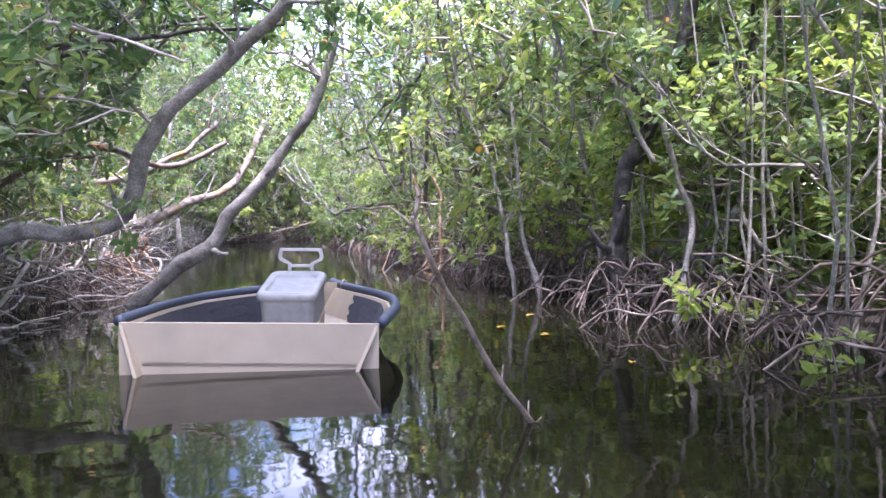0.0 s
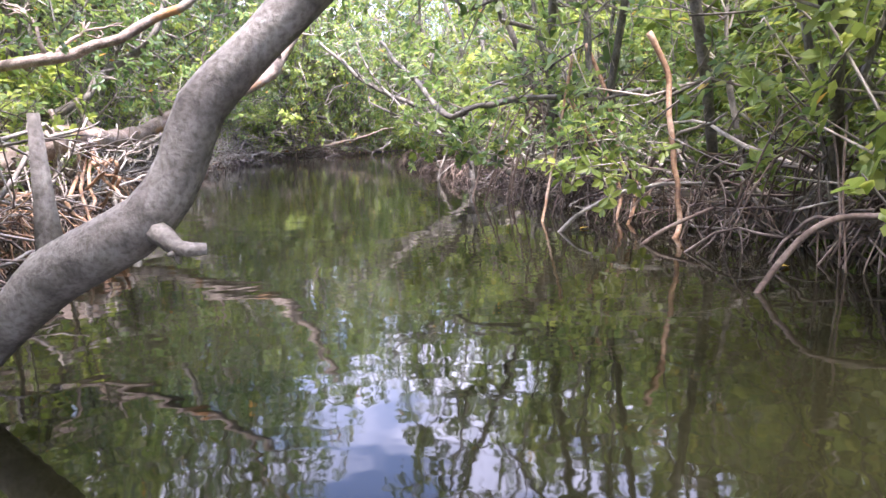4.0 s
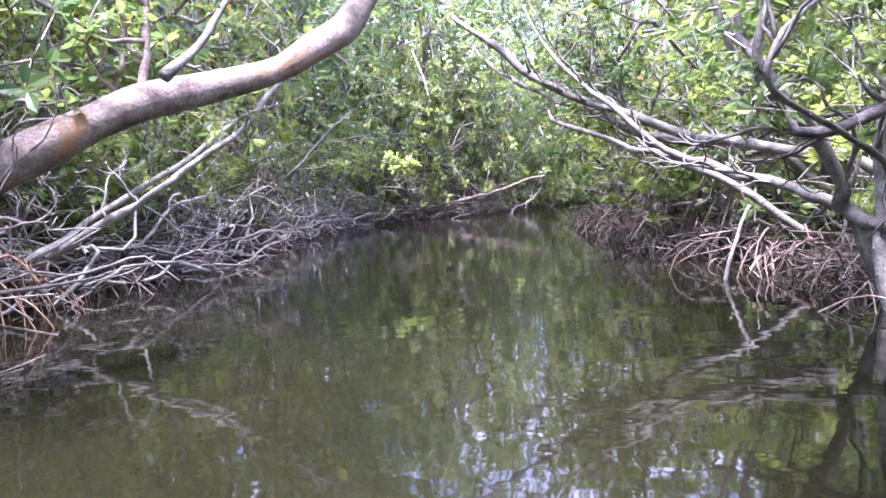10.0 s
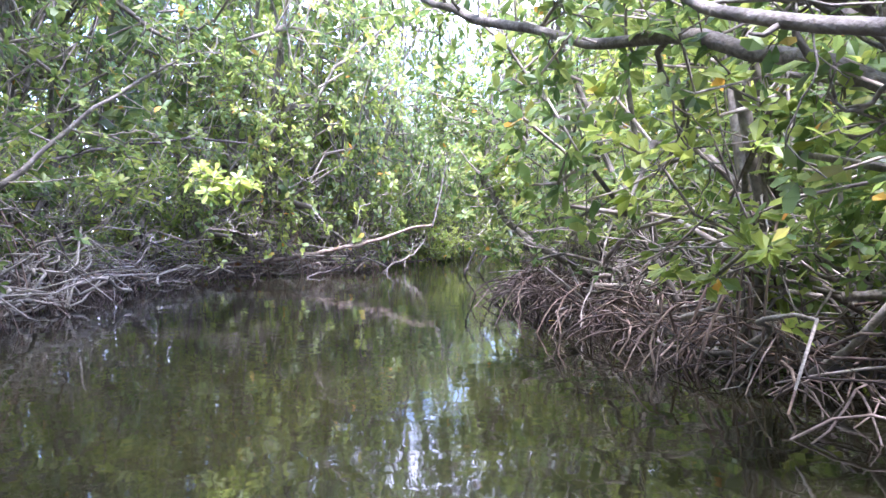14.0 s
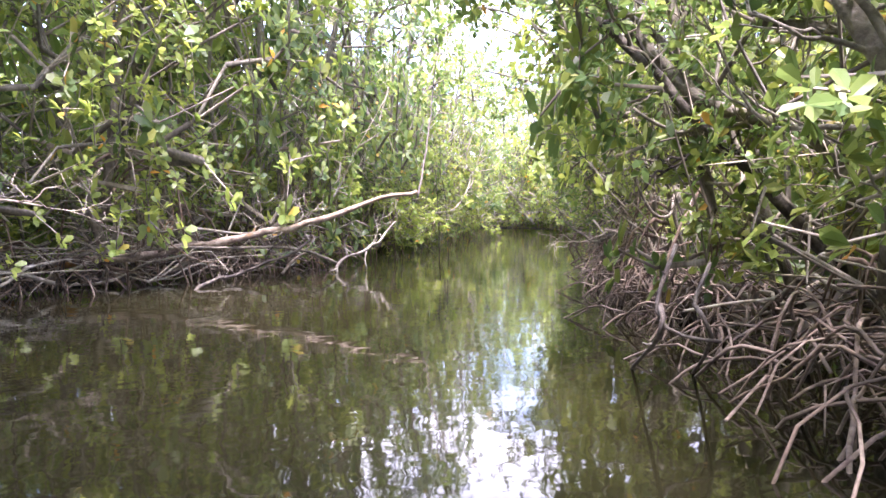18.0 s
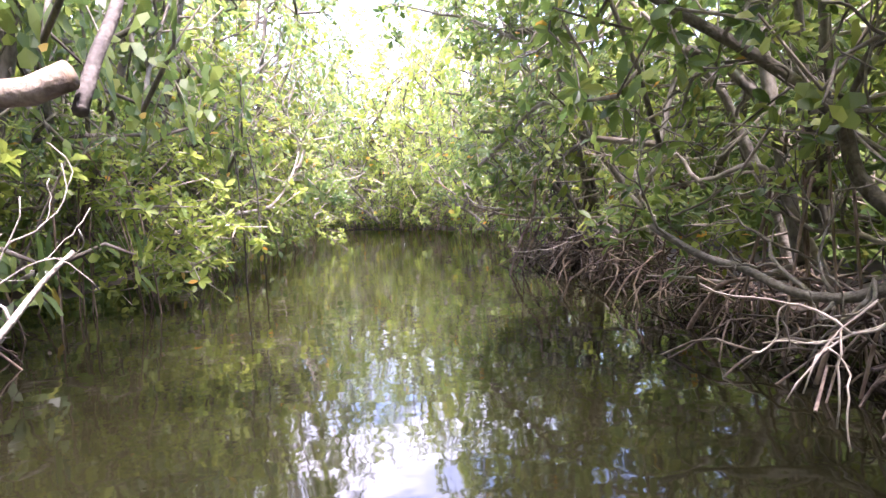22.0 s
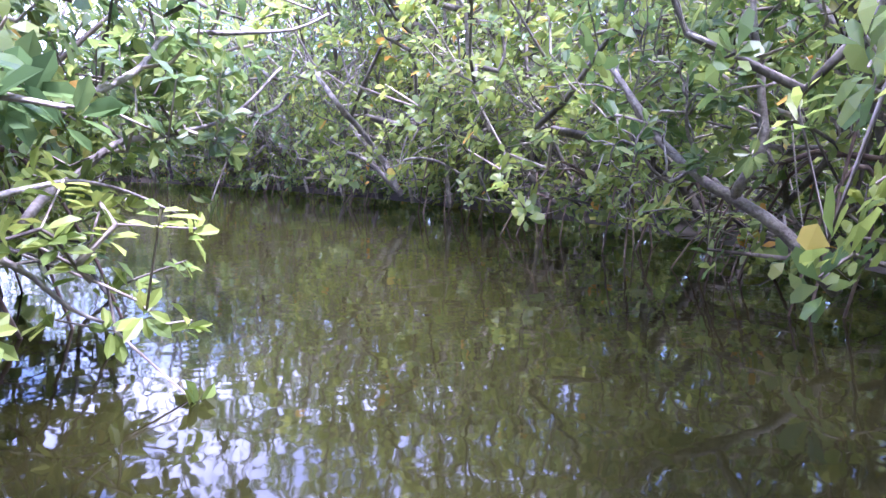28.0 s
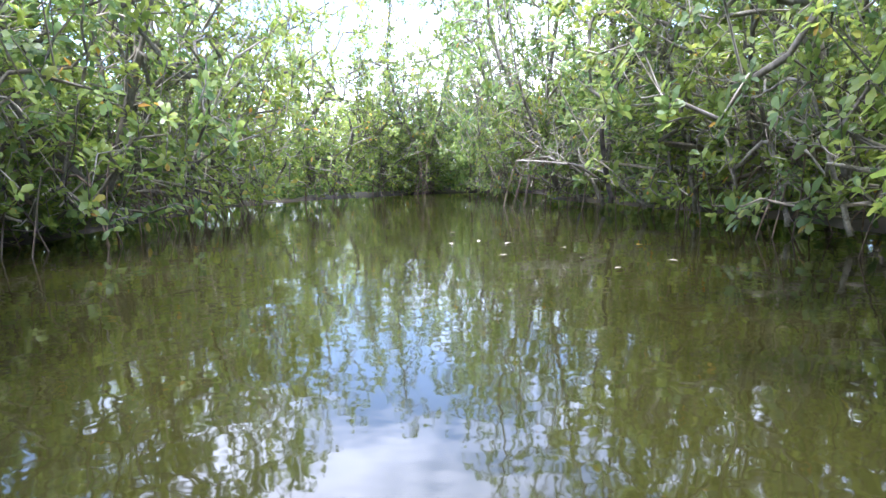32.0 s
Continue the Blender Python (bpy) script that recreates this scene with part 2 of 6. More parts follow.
class Geo:
    """Collects tubes and leaves as one mesh."""

    def __init__(self):
        self.v, self.f, self.n = [], [], 0

    def add(self, verts, faces):
        self.v.append(np.asarray(verts, float))
        self.f.extend(tuple(int(i) + self.n for i in f) for f in faces)
        self.n += len(verts)

    def tube(self, pts, radii, sides=5, cap=True):
        pts = np.asarray(pts, float)
        radii = np.broadcast_to(np.asarray(radii, float), (len(pts),))
        tang = np.gradient(pts, axis=0)
        tang /= np.linalg.norm(tang, axis=1)[:, None] + 1e-9
        ref = np.array([0.0, 0.0, 1.0]) if abs(tang[0, 2]) < 0.9 else np.array([1.0, 0.0, 0.0])
        u = np.cross(tang[0], ref)
        u /= np.linalg.norm(u)
        ang = np.arange(sides) * 2 * np.pi / sides
        ca, sa = np.cos(ang)[:, None], np.sin(ang)[:, None]
        rings = []
        for p, t, r in zip(pts, tang, radii):
            u = u - t * np.dot(u, t)
            u /= np.linalg.norm(u) + 1e-9
            w = np.cross(t, u)
            rings.append(p + r * (ca * u + sa * w))
        verts = np.concatenate(rings)
        faces = []
        for i in range(len(pts) - 1):
            a, b = i * sides, (i + 1) * sides
            for k in range(sides):
                k2 = (k + 1) % sides
                faces.append((a + k, a + k2, b + k2, b + k))
        if cap:
            faces.append(tuple(range(sides))[::-1])
            faces.append(tuple(range(len(verts) - sides, len(verts))))
        self.add(verts, faces)

    def leaves(self, base, axis, side, norm, size, simple=False):
        """Many leaves at once: arrays of base points, unit vectors and lengths."""
        if simple == "far":
            shape = np.array([(0, 0, 0), (0.58, -0.25, 0.05), (1, 0, -0.06), (0.58, 0.25, 0.05)])
            tris = [(0, 1, 2, 3)]
        elif simple:
            shape = np.array([(0, 0, 0), (0.52, -0.24, 0.05), (0.94, -0.12, -0.02), (0.94, 0.12, -0.02), (0.52, 0.24, 0.05)])
            tris = [(0, 1, 2, 3, 4)]
        else:
            shape = np.array([(0, 0, 0), (0.5, 0, -0.03), (1, 0, -0.10), (0.30, -0.18, 0.04), (0.72, -0.22, 0.03), (0.30, 0.18, 0.04), (0.72, 0.22, 0.03)])
            tris = [(0, 3, 1), (3, 4, 1), (4, 2, 1), (0, 1, 5), (5, 1, 6), (6, 1, 2)]
        n, k = len(base), len(shape)
        v = base[:, None] + size[:, None, None] * (shape[None, :, 0:1] * axis[:, None] + shape[None, :, 1:2] * side[:, None] + shape[None, :, 2:3] * norm[:, None])
        off = self.n
        self.v.append(v.reshape(-1, 3))
        for i in range(n):
            o = off + i * k
            self.f.extend(tuple(o + j for j in t) for t in tris)
        self.n += n * k

    def rosettes(self, tips, dirs, count, size, simple=False, spread=(45, 95), rs=None):
        """A whorl of leaves at each twig tip."""
        rs = rs or rng
        tips, dirs = np.repeat(tips, count, 0), np.repeat(dirs, count, 0)
        n = len(tips)
        dirs = dirs + rs.normal(0, 0.12, (n, 3))
        dirs /= np.linalg.norm(dirs, axis=1)[:, None]
        ref = np.where(np.abs(dirs[:, 2:3]) < 0.9, [[0, 0, 1.0]], [[1.0, 0, 0]])
        u = np.cross(dirs, ref)
        u /= np.linalg.norm(u, axis=1)[:, None]
        w = np.cross(dirs, u)
        phi = (np.arange(n) * 2.399 + rs.uniform(0, 1.2, n))[:, None]
        th = np.radians(rs.uniform(spread[0], spread[1], n))[:, None]
        rad = np.cos(phi) * u + np.sin(phi) * w
        axis = np.cos(th) * dirs + np.sin(th) * rad
        axis[:, 2] -= 0.12
        axis /= np.linalg.norm(axis, axis=1)[:, None]
        side = np.cross(dirs, axis)
        side /= np.linalg.norm(side, axis=1)[:, None] + 1e-9
        norm = np.cross(axis, side)
        base = tips - dirs * rs.uniform(0, 0.07, (n, 1)) + axis * 0.01
        self.leaves(base, axis, side, norm, size * rs.uniform(0.6, 1.15, n), simple)

    def mesh(self, name, mat, smooth=True):
        me = bpy.data.meshes.new(name)
        me.from_pydata(np.concatenate(self.v).tolist(), [], self.f)
        me.materials.append(mat)
        if smooth:
            me.shade_smooth()
        return me


def part(name, geo, mat, parent, label="", smooth=True):
    """Links a Geo or a mesh as one object under a thing."""
    me = geo.mesh(name, mat, smooth) if isinstance(geo, Geo) else geo
    ob = new(name, me)
    ob.parent = parent
    if label:
        ob["label"] = label
    return ob


def curve_points(ctrl, step=0.12, wander=0.0, rs=None):
    """A smooth line through control points, with its fraction along the way."""
    c = np.asarray(ctrl, float)
    c = np.concatenate([[2 * c[0] - c[1]], c, [2 * c[-1] - c[-2]]])
    out = []
    for i in range(1, len(c) - 2):
        n = max(2, int(np.linalg.norm(c[i + 1] - c[i]) / step))
        for s in np.arange(n) / n:
            out.append(0.5 * (2 * c[i] + (c[i + 1] - c[i - 1]) * s + (2 * c[i - 1] - 5 * c[i] + 4 * c[i + 1] - c[i + 2]) * s * s
                              + (3 * c[i] - c[i - 1] - 3 * c[i + 1] + c[i + 2]) * s ** 3))
    out.append(c[-2])
    out = np.array(out)
    if wander:
        rs = rs or rng
        out[1:-1] += rs.normal(0, wander, (len(out) - 2, 3))
    return out


def smooth_noise(n, amp, rs):
    """Slow random wobble along a line."""
    k = rs.normal(0, 1, (max(3, n // 3 + 2), 3))
    x = np.linspace(0, len(k) - 1.001, n)
    i = x.astype(int)
    f = (x - i)[:, None]
    return amp * (k[i] * (1 - f) + k[i + 1] * f)


# ---- the plan of the creek: the two water lines ----
LEFT = [(-5.0, -14), (-4.7, -6), (-4.8, 0), (-4.8, 5), (-5.1, 9.2), (-6.0, 12.6), (-7.4, 15.9), (-9.0, 18.8), (-9.4, 22), (-10.2, 26),
        (-10.9, 30), (-11.3, 33.5), (-10.9, 36), (-9.4, 38), (-8.0, 40), (-7.0, 42.5), (-5.9, 44.4), (-4.9, 47.5), (-4.0, 50), (-3.6, 52),
        (-5.0, 54), (-7.8, 56), (-9.8, 58.5), (-9.5, 62), (-11.3, 66.5), (-12.5, 70), (-12.4, 72.5), (-11.4, 74.2), (-10.4, 74.8)]
RIGHT = [(4.4, -14), (3.6, -6), (2.9, 0), (2.3, 3.7), (1.5, 5.1), (1.1, 7), (0.7, 9.5), (0.0, 12), (-0.8, 14), (-1.6, 17), (-2.3, 20),
         (-3.0, 22.7), (-3.8, 25), (-4.3, 29), (-4.4, 32), (-4.0, 35), (-3.1, 38.5), (-2.1, 41.5), (-1.5, 44), (-0.6, 46.8), (0.1, 49),
         (0.6, 52), (0.4, 55), (-0.2, 57.5), (-1.2, 60.5), (-3.1, 64.5), (-5.4, 67.7), (-7.4, 70.5), (-8.1, 72.8), (-9.2, 74.3), (-10.2, 74.8)]
MIDLINE = [(0.2, -8), (0, 0), (-1.2, 4.5), (-2.6, 9), (-3.9, 14), (-5.0, 18.5), (-5.9, 23), (-6.4, 28), (-6.3, 32.5), (-5.6, 36.8),
           (-4.6, 41), (-3.5, 45), (-2.4, 48.6), (-1.9, 51.5), (-2.0, 55), (-3.4, 59), (-5.9, 64), (-8.6, 68.5), (-10, 72)]


def dense(line, step=0.25):
    p = curve_points([(x, y, 0) for x, y in line], step)
    return p[:, :2]


LEFT_D, RIGHT_D, MID_D = dense(LEFT), dense(RIGHT), dense(MIDLINE)


def to_line(x, y, line):
    d = np.hypot(line[:, 0] - x, line[:, 1] - y)
    return d.min(), int(d.argmin())


def in_creek(x, y):
    """Signed distance to the water's edge: positive over water."""
    dl, i = to_line(x, y, LEFT_D)
    dr, j = to_line(x, y, RIGHT_D)
    i, j = min(max(i, 1), len(LEFT_D) - 2), min(max(j, 1), len(RIGHT_D) - 2)
    tl, tr = LEFT_D[i + 1] - LEFT_D[i - 1], RIGHT_D[j + 1] - RIGHT_D[j - 1]
    sl = tl[0] * (y - LEFT_D[i, 1]) - tl[1] * (x - LEFT_D[i, 0])
    sr = tr[0] * (y - RIGHT_D[j, 1]) - tr[1] * (x - RIGHT_D[j, 0])
    inside = (sl < 0) if dl < dr else (sr > 0)
    return min(dl, dr) * (1 if inside else -1)


def ground_height(x, y):
    d = in_creek(x, y) + 0.9 * min(1.0, max(0.0, (y - 40) / 5))
    if d > 0:
        return -0.08 - 0.55 * min(1.0, d / 1.2) + 0.02 * noise.noise((x, y, 0))
    return -0.08 + 0.15 * min(1.0, -d / 1.2) + 0.05 * noise.noise((x * 0.9, y * 0.9, 3)) * min(1.0, -d)


# ---- ground and water ----
def build_ground():
    xs = np.concatenate([[-2500, -600, -150, -60], np.arange(-34, 26.1, 0.75), [60, 150, 600, 2500]])
    ys = np.concatenate([[-2500, -600, -150, -50], np.arange(-24, 100.1, 0.75), [130, 200, 700, 2500]])
    verts = []
    for y in ys:
        for x in xs:
            far = x < -34 or x > 26.1 or y < -24 or y > 100.1
            verts.append((x, y, 0.12 if far else ground_height(x, y)))
    nx = len(xs)
    faces = [(j * nx + i, j * nx + i + 1, (j + 1) * nx + i + 1, (j + 1) * nx + i) for j in range(len(ys) - 1) for i in range(nx - 1)]
    me = bpy.data.meshes.new("ground")
    me.from_pydata(verts, [], faces)
    me.materials.append(MUD)
    me.shade_smooth()
    tagged(new("ground", me), "dark wet mud of the mangrove banks", "ground", kind="structure")


def build_water():
    xs, ys = np.linspace(-30, 18, 13), np.linspace(-20, 92, 29)
    verts = [(x, y, 0) for y in ys for x in xs]
    faces = [(j * 13 + i, j * 13 + i + 1, (j + 1) * 13 + i + 1, (j + 1) * 13 + i) for j in range(28) for i in range(12)]
    me = bpy.data.meshes.new("water")
    me.from_pydata(verts, [], faces)
    me.materials.append(WATER)
    tagged(new("water", me), "still dark olive creek water mirroring the trees", "water", kind="structure")


build_ground()
build_water()


# ---- mangrove trees ----
def grow(rs, targets, seeds, step=0.28):
    """A branching skeleton that reaches every target: node places, parents, and the tips."""
    pos = [np.array(s, float) for s, _ in seeds]
    par = [p for _, p in seeds]
    order = np.argsort([np.min([np.linalg.norm(t - p) for p in pos]) for t in targets])
    tips = []
    for k in order:
        t = targets[k]
        P = np.array(pos)
        d = P - t
        cost = np.linalg.norm(d, axis=1) + 0.5 * np.maximum(0, d[:, 2] + 0.05)
        i = int(np.argmin(cost))
        gap = np.linalg.norm(d[i])
        steps = max(1, int(gap / step))
        start = pos[i]
        last = i
        sag = rs.normal(0, 0.10 * gap, 3)
        for s in range(1, steps + 1):
            f = s / steps
            q = start + (t - start) * f + sag * math.sin(math.pi * f) + (rs.normal(0, 0.012, 3) if s < steps else 0)
            pos.append(q)
            par.append(last)
            last = len(pos) - 1
        tips.append(last)
    return np.array(pos), np.array(par), tips



def skeleton_mesh(thick, thin, pos, par, tips, r_tip=0.0042, power=2.25, split=0.013, finest=0.0):
    """Tubes along the skeleton, each following the heaviest child; thin ones apart from thick ones."""
    n = len(pos)
    w = np.zeros(n)
    w[tips] += 1
    kids = [[] for _ in range(n)]
    for i in range(n - 1, -1, -1):
        if par[i] >= 0:
            w[par[i]] += max(w[i], 0.5)
            kids[par[i]].append(i)
    rad = r_tip * np.maximum(w, 1) ** (1 / power)
    todo = [(i, k) for i in range(n) if par[i] < 0 for k in kids[i]]
    while todo:
        a, c = todo.pop()
        chain = [a, c]
        while kids[chain[-1]]:
            k = sorted(kids[chain[-1]], key=lambda q: -w[q])
            todo.extend((chain[-1], o) for o in k[1:])
            chain.append(k[0])
        r = rad[chain].copy()
        r[0] = r[1]
        big = r[1] > split
        if r[1] < finest:
            continue
        (thick if big else thin).tube(pos[chain], r, 6 if r[1] > 0.03 else 4 if big else 3, cap=False)
    return rad


def arch_root(rs, start, heading, reach, down=-0.3, droop=0.5, r0=0.02, r1=0.011):
    """A prop root that bows out from the stem and drops into the water."""
    s = np.linspace(0, 1, 8)
    x = reach * s ** (0.75 + 0.3 * rs.random())
    z = start[2] + (0.10 + 0.15 * rs.random()) * np.sin(np.pi * np.minimum(1, s * 1.3)) * droop - (start[2] - down) * s ** (2.0 + rs.random())
    p = np.stack([start[0] + math.cos(heading) * x, start[1] + math.sin(heading) * x, z], 1)
    p[1:] += smooth_noise(8, 0.025, rs)[1:]
    return p, np.linspace(r0, r1, 8)


EXTENT = {}


def mangrove(seed, height, width, reach, n_tips, leaf, n_leaves, roots, low, leaf_mat, bark=None, simple=True, stems=3, label="", group="", over=0.25, name="mangrove_tree"):
    """One tree: local +x is the water side, z = 0 the water's surface."""
    rs = np.random.default_rng(seed)
    base = new(name)
    EXTENT[base.name] = reach * (over + 0.95)
    thick, thin, crown = Geo(), Geo(), Geo()
    seeds = []
    stem_ids = []
    for k in range(stems):
        lean = rs.uniform(-0.5, 0.5) * width * 0.6
        out = rs.uniform(-0.25, 0.75) * reach
        top = np.array([out, lean, height * rs.uniform(0.7, 0.95)])
        foot = np.array([rs.uniform(-0.2, 0.15), rs.uniform(-0.25, 0.25), rs.uniform(0.15, 0.38)])
        n = 9
        f = np.linspace(0, 1, n)[:, None]
        bend = np.array([rs.normal(0, 0.25), rs.normal(0, 0.3), 0])
        line = foot + (top - foot) * f + np.sin(np.pi * f) * bend + smooth_noise(n, 0.05, rs)
        prev = -1
        for q in line:
            seeds.append((q, prev))
            prev = len(seeds) - 1
        stem_ids.append((len(seeds) - n, line))
    # crown: tips fill a ragged mass, denser towards its outside
    T = []
    while len(T) < n_tips:
        p = rs.uniform((-1, -1, 0), (1, 1, 1))
        r = math.hypot(p[0], p[1])
        prof = math.sqrt(max(0.0, 1 - (2 * abs(p[2] - 0.52)) ** 2.4)) * 0.9 + 0.12
        if r > prof or (r < prof * 0.45 and rs.random() < 0.65) or (p[0] < -0.1 and rs.random() < 0.4):
            continue
        q = np.array([p[0] * reach * 0.95 + over * reach, p[1] * width * 0.5, low + p[2] * (height - low)])
        if noise.noise(Vector((q[0] * 1.3 + seed, q[1] * 1.3, q[2] * 1.3))) < -0.22:
            continue
        T.append(q)
    T = np.array(T)
    pos, par, tips = grow(rs, T, seeds, 0.6 if simple == "far" else 0.34)
    skeleton_mesh(thick, thin, pos, par, tips, finest=0.0065 if simple == "far" else 0.0)
    # bare dead twigs low in the stems
    for k in range(int(n_tips * 0.16)):
        _, line = stem_ids[k % stems]
        a = line[int(rs.integers(0, 5))]
        d = np.array([rs.normal(0.1, 0.5), rs.normal(0, 0.7), rs.uniform(-0.35, 0.7)])
        e = a + d / np.linalg.norm(d) * rs.uniform(0.3, 0.95)
        e[2] = max(e[2], 0.05)
        n = 6
        thin.tube(np.linspace(a, e, n) + smooth_noise(n, 0.045, rs), np.linspace(rs.uniform(0.006, 0.011), 0.003, n), 3, cap=False)
    tip_p = pos[tips]
    tip_d = pos[tips] - pos[par[tips]]
    tip_d /= np.linalg.norm(tip_d, axis=1)[:, None] + 1e-9
    tip_d = tip_d * 0.6 + np.array([0.12, 0, 0.75])
    tip_d /= np.linalg.norm(tip_d, axis=1)[:, None]
    crown.rosettes(tip_p, tip_d, n_leaves, leaf, simple, rs=rs)
    part("trunk", thick, bark or BARK, base)
    tagged(part("branchwork", thin, TWIG, base), kind="stuff")
    tagged(part("crown", crown, leaf_mat, base, smooth=False), kind="stuff")
    for k in range(roots):
        i, line = stem_ids[k % stems]
        q = line[0] + (line[1] - line[0]) * rs.random() * 0.7
        a = rs.normal(0, 0.9) if rs.random() < 0.75 else rs.uniform(0, 6.28)
        g = Geo()
        p, r = arch_root(rs, q, a, rs.uniform(0.2, 0.95), r0=rs.uniform(0.006, 0.013), r1=rs.uniform(0.004, 0.007))
        g.tube(p, r, 5, cap=False)
        part("prop_root", g, ROOT, base)
    return tagged(base, label, "tree", group)


def thicket(seed, length, depth, high, count, mat, twiggy=0.4):
    """A tangle of arched roots and bare twigs along the water's edge; local +x is the water side."""
    rs = np.random.default_rng(seed)
    pieces = []
    for k in range(count):
        g = Geo()
        pieces.append(g)
        y = rs.uniform(-0.5, 0.5) * length
        x = rs.uniform(-1, 0.3) * depth
        h = rs.uniform(0.15, 1.0) ** 1.2 * high
        if rs.random() < twiggy:
            a = rs.uniform(0, 6.28)
            n = 7
            ln = rs.uniform(0.4, 1.9)
            f = np.linspace(-0.5, 0.5, n)[:, None]
            d = np.array([math.cos(a) * 0.5, math.sin(a), rs.normal(0, 0.28)])
            p = np.array([x, y, h * 0.8 + 0.05]) + f * d * ln + smooth_noise(n, 0.09, rs)
            g.tube(p, np.linspace(rs.uniform(0.007, 0.015), 0.003, n), 4, cap=False)
        else:
            # an arch from the bank out into the water, often forked
            a = rs.normal(0, 1.1)
            reach = rs.uniform(0.35, 1.3)
            n = 8
            f = np.linspace(0, 1, n)
            h *= 0.75
            lift = rs.uniform(0.05, 0.30)
            q = np.stack([x + math.cos(a) * reach * 0.8 * f, y + math.sin(a) * reach * f, h * (1 - f ** rs.uniform(1.3, 3.6)) + lift * np.sin(math.pi * f) - 0.25 * f ** 3], 1)
            q[1:] += smooth_noise(n, 0.06, rs)[1:]
            r0 = rs.uniform(0.007, 0.015)
            g.tube(q, np.linspace(r0, r0 * 0.65, n), 4, cap=False)
            if rs.random() < 0.5:
                i = int(rs.integers(3, 6))
                b = a + rs.choice([-1, 1]) * rs.uniform(0.5, 1.2)
                m = np.linspace(0, 1, 6)
                w = np.stack([q[i][0] + math.cos(b) * 0.35 * m, q[i][1] + math.sin(b) * 0.35 * m, q[i][2] - (q[i][2] + 0.2) * m ** 1.8], 1)
                fork = Geo()
                pieces.append(fork)
                fork.tube(w, np.linspace(r0 * 0.75, r0 * 0.5, 6), 4, cap=False)
    whole = Geo()
    for g in pieces:
        for v in g.v:
            whole.v.append(v)
        whole.f.extend(tuple(i + whole.n for i in f) for f in g.f)
        whole.n += g.n
    return whole.mesh("root_thicket", mat), [g.mesh("root", mat) for g in pieces]


def deadwood(seed, length, depth, high, count, mat, slope=(-0.10, 0.32)):
    """Long fallen branches lying criss-cross over the roots; local +x is the water side."""
    rs = np.random.default_rng(seed)
    g = Geo()
    for k in range(count):
        a = rs.normal(1.57, 0.32) * rs.choice([-1, 1])
        ln = rs.uniform(1.0, 2.6)
        n = 10
        f = np.linspace(0, 1, n)[:, None]
        st = np.array([rs.uniform(-1.0, -0.15) * depth, rs.uniform(-0.5, 0.5) * length - math.sin(a) * ln * 0.5, rs.uniform(0.1, 0.9) * high])
        d = np.array([math.cos(a), math.sin(a), rs.uniform(slope[0], slope[1])])
        p = st + f * d * ln + smooth_noise(n, 0.15, rs)
        p[:, 2] += 0.16 * rs.normal() * np.sin(math.pi * f[:, 0]) * ln * 0.4
        p[:, 2] = np.maximum(p[:, 2], 0.04)
        r0 = rs.uniform(0.010, 0.030)
        g.tube(p, np.linspace(r0, r0 * 0.35, n), 5, cap=False)
        for j in range(int(rs.integers(1, 5))):
            i = int(rs.integers(2, n - 1))
            e = d * rs.uniform(0.2, 0.8) + rs.normal(0, 0.5, 3) * (1, 1, 0.8)
            w = p[i] + np.linspace(0, 1, 6)[:, None] * e * rs.uniform(0.3, 0.9) + smooth_noise(6, 0.04, rs) * np.linspace(0, 1, 6)[:, None]
            w[:, 2] = np.maximum(w[:, 2], 0.0)
            g.tube(w, np.linspace(r0 * 0.5, 0.003, 6), 4, cap=False)
    return g.mesh("deadwood", mat)


def bough(seed, reach, high, bark, leaf_mat):
    """A crooked pale bough that forks again and again, with leaf whorls at its tips; local +x is the water side."""
    rs = np.random.default_rng(seed)
    wood, crown = Geo(), Geo()
    tips, dirs = [], []

    def shoot(p, d, ln, r, level):
        n = 7 if level < 2 else 5
        line, q = [p], d.copy()
        for k in range(n - 1):
            q = q + rs.normal(0, 0.22, 3) + np.array([0, 0, 0.10 if level else 0.02])
            q /= np.linalg.norm(q)
            line.append(line[-1] + q * ln / (n - 1))
        line = np.array(line)
        line[:, 2] = np.maximum(line[:, 2], 0.10)
        wood.tube(line, np.linspace(r, r * 0.55, n), 5 if level == 0 else 4 if level == 1 else 3, cap=False)
        if level == 3 or (level == 2 and rs.random() < 0.3):
            tips.append(line[-1])
            dirs.append(q + np.array([0, 0, 0.5]))
            return
        turn = 1 if rs.random() < 0.5 else -1
        for k in range((4, 3, 2)[level]):
            at = line[min(n - 1, int(n * (0.30 + 0.22 * k)) + int(rs.integers(0, 2)))]
            side = np.cross(q, [0, 0, 1.0])
            side /= np.linalg.norm(side) + 1e-9
            turn = -turn
            e = q * 0.75 + side * turn * rs.uniform(0.4, 0.95) + np.array([0, 0, rs.normal(0.15, 0.3)])
            shoot(at, e / np.linalg.norm(e), ln * rs.uniform(0.45, 0.75), r * 0.62, level + 1)

    a = rs.normal(0, 0.6)
    d = np.array([math.cos(a), math.sin(a), rs.uniform(-0.15, 0.55)])
    shoot(np.array([rs.uniform(-1.2, -0.6), rs.uniform(-0.7, 0.7), rs.uniform(0.35, 0.8) * high]), d / np.linalg.norm(d), reach * rs.uniform(1.0, 1.35), rs.uniform(0.013, 0.022), 0)
    dirs = np.array(dirs)
    crown.rosettes(np.array(tips), dirs / np.linalg.norm(dirs, axis=1)[:, None], 8, 0.10, True, rs=rs)
    return wood.mesh("wood", bark), crown.mesh("leaves", leaf_mat, smooth=False)


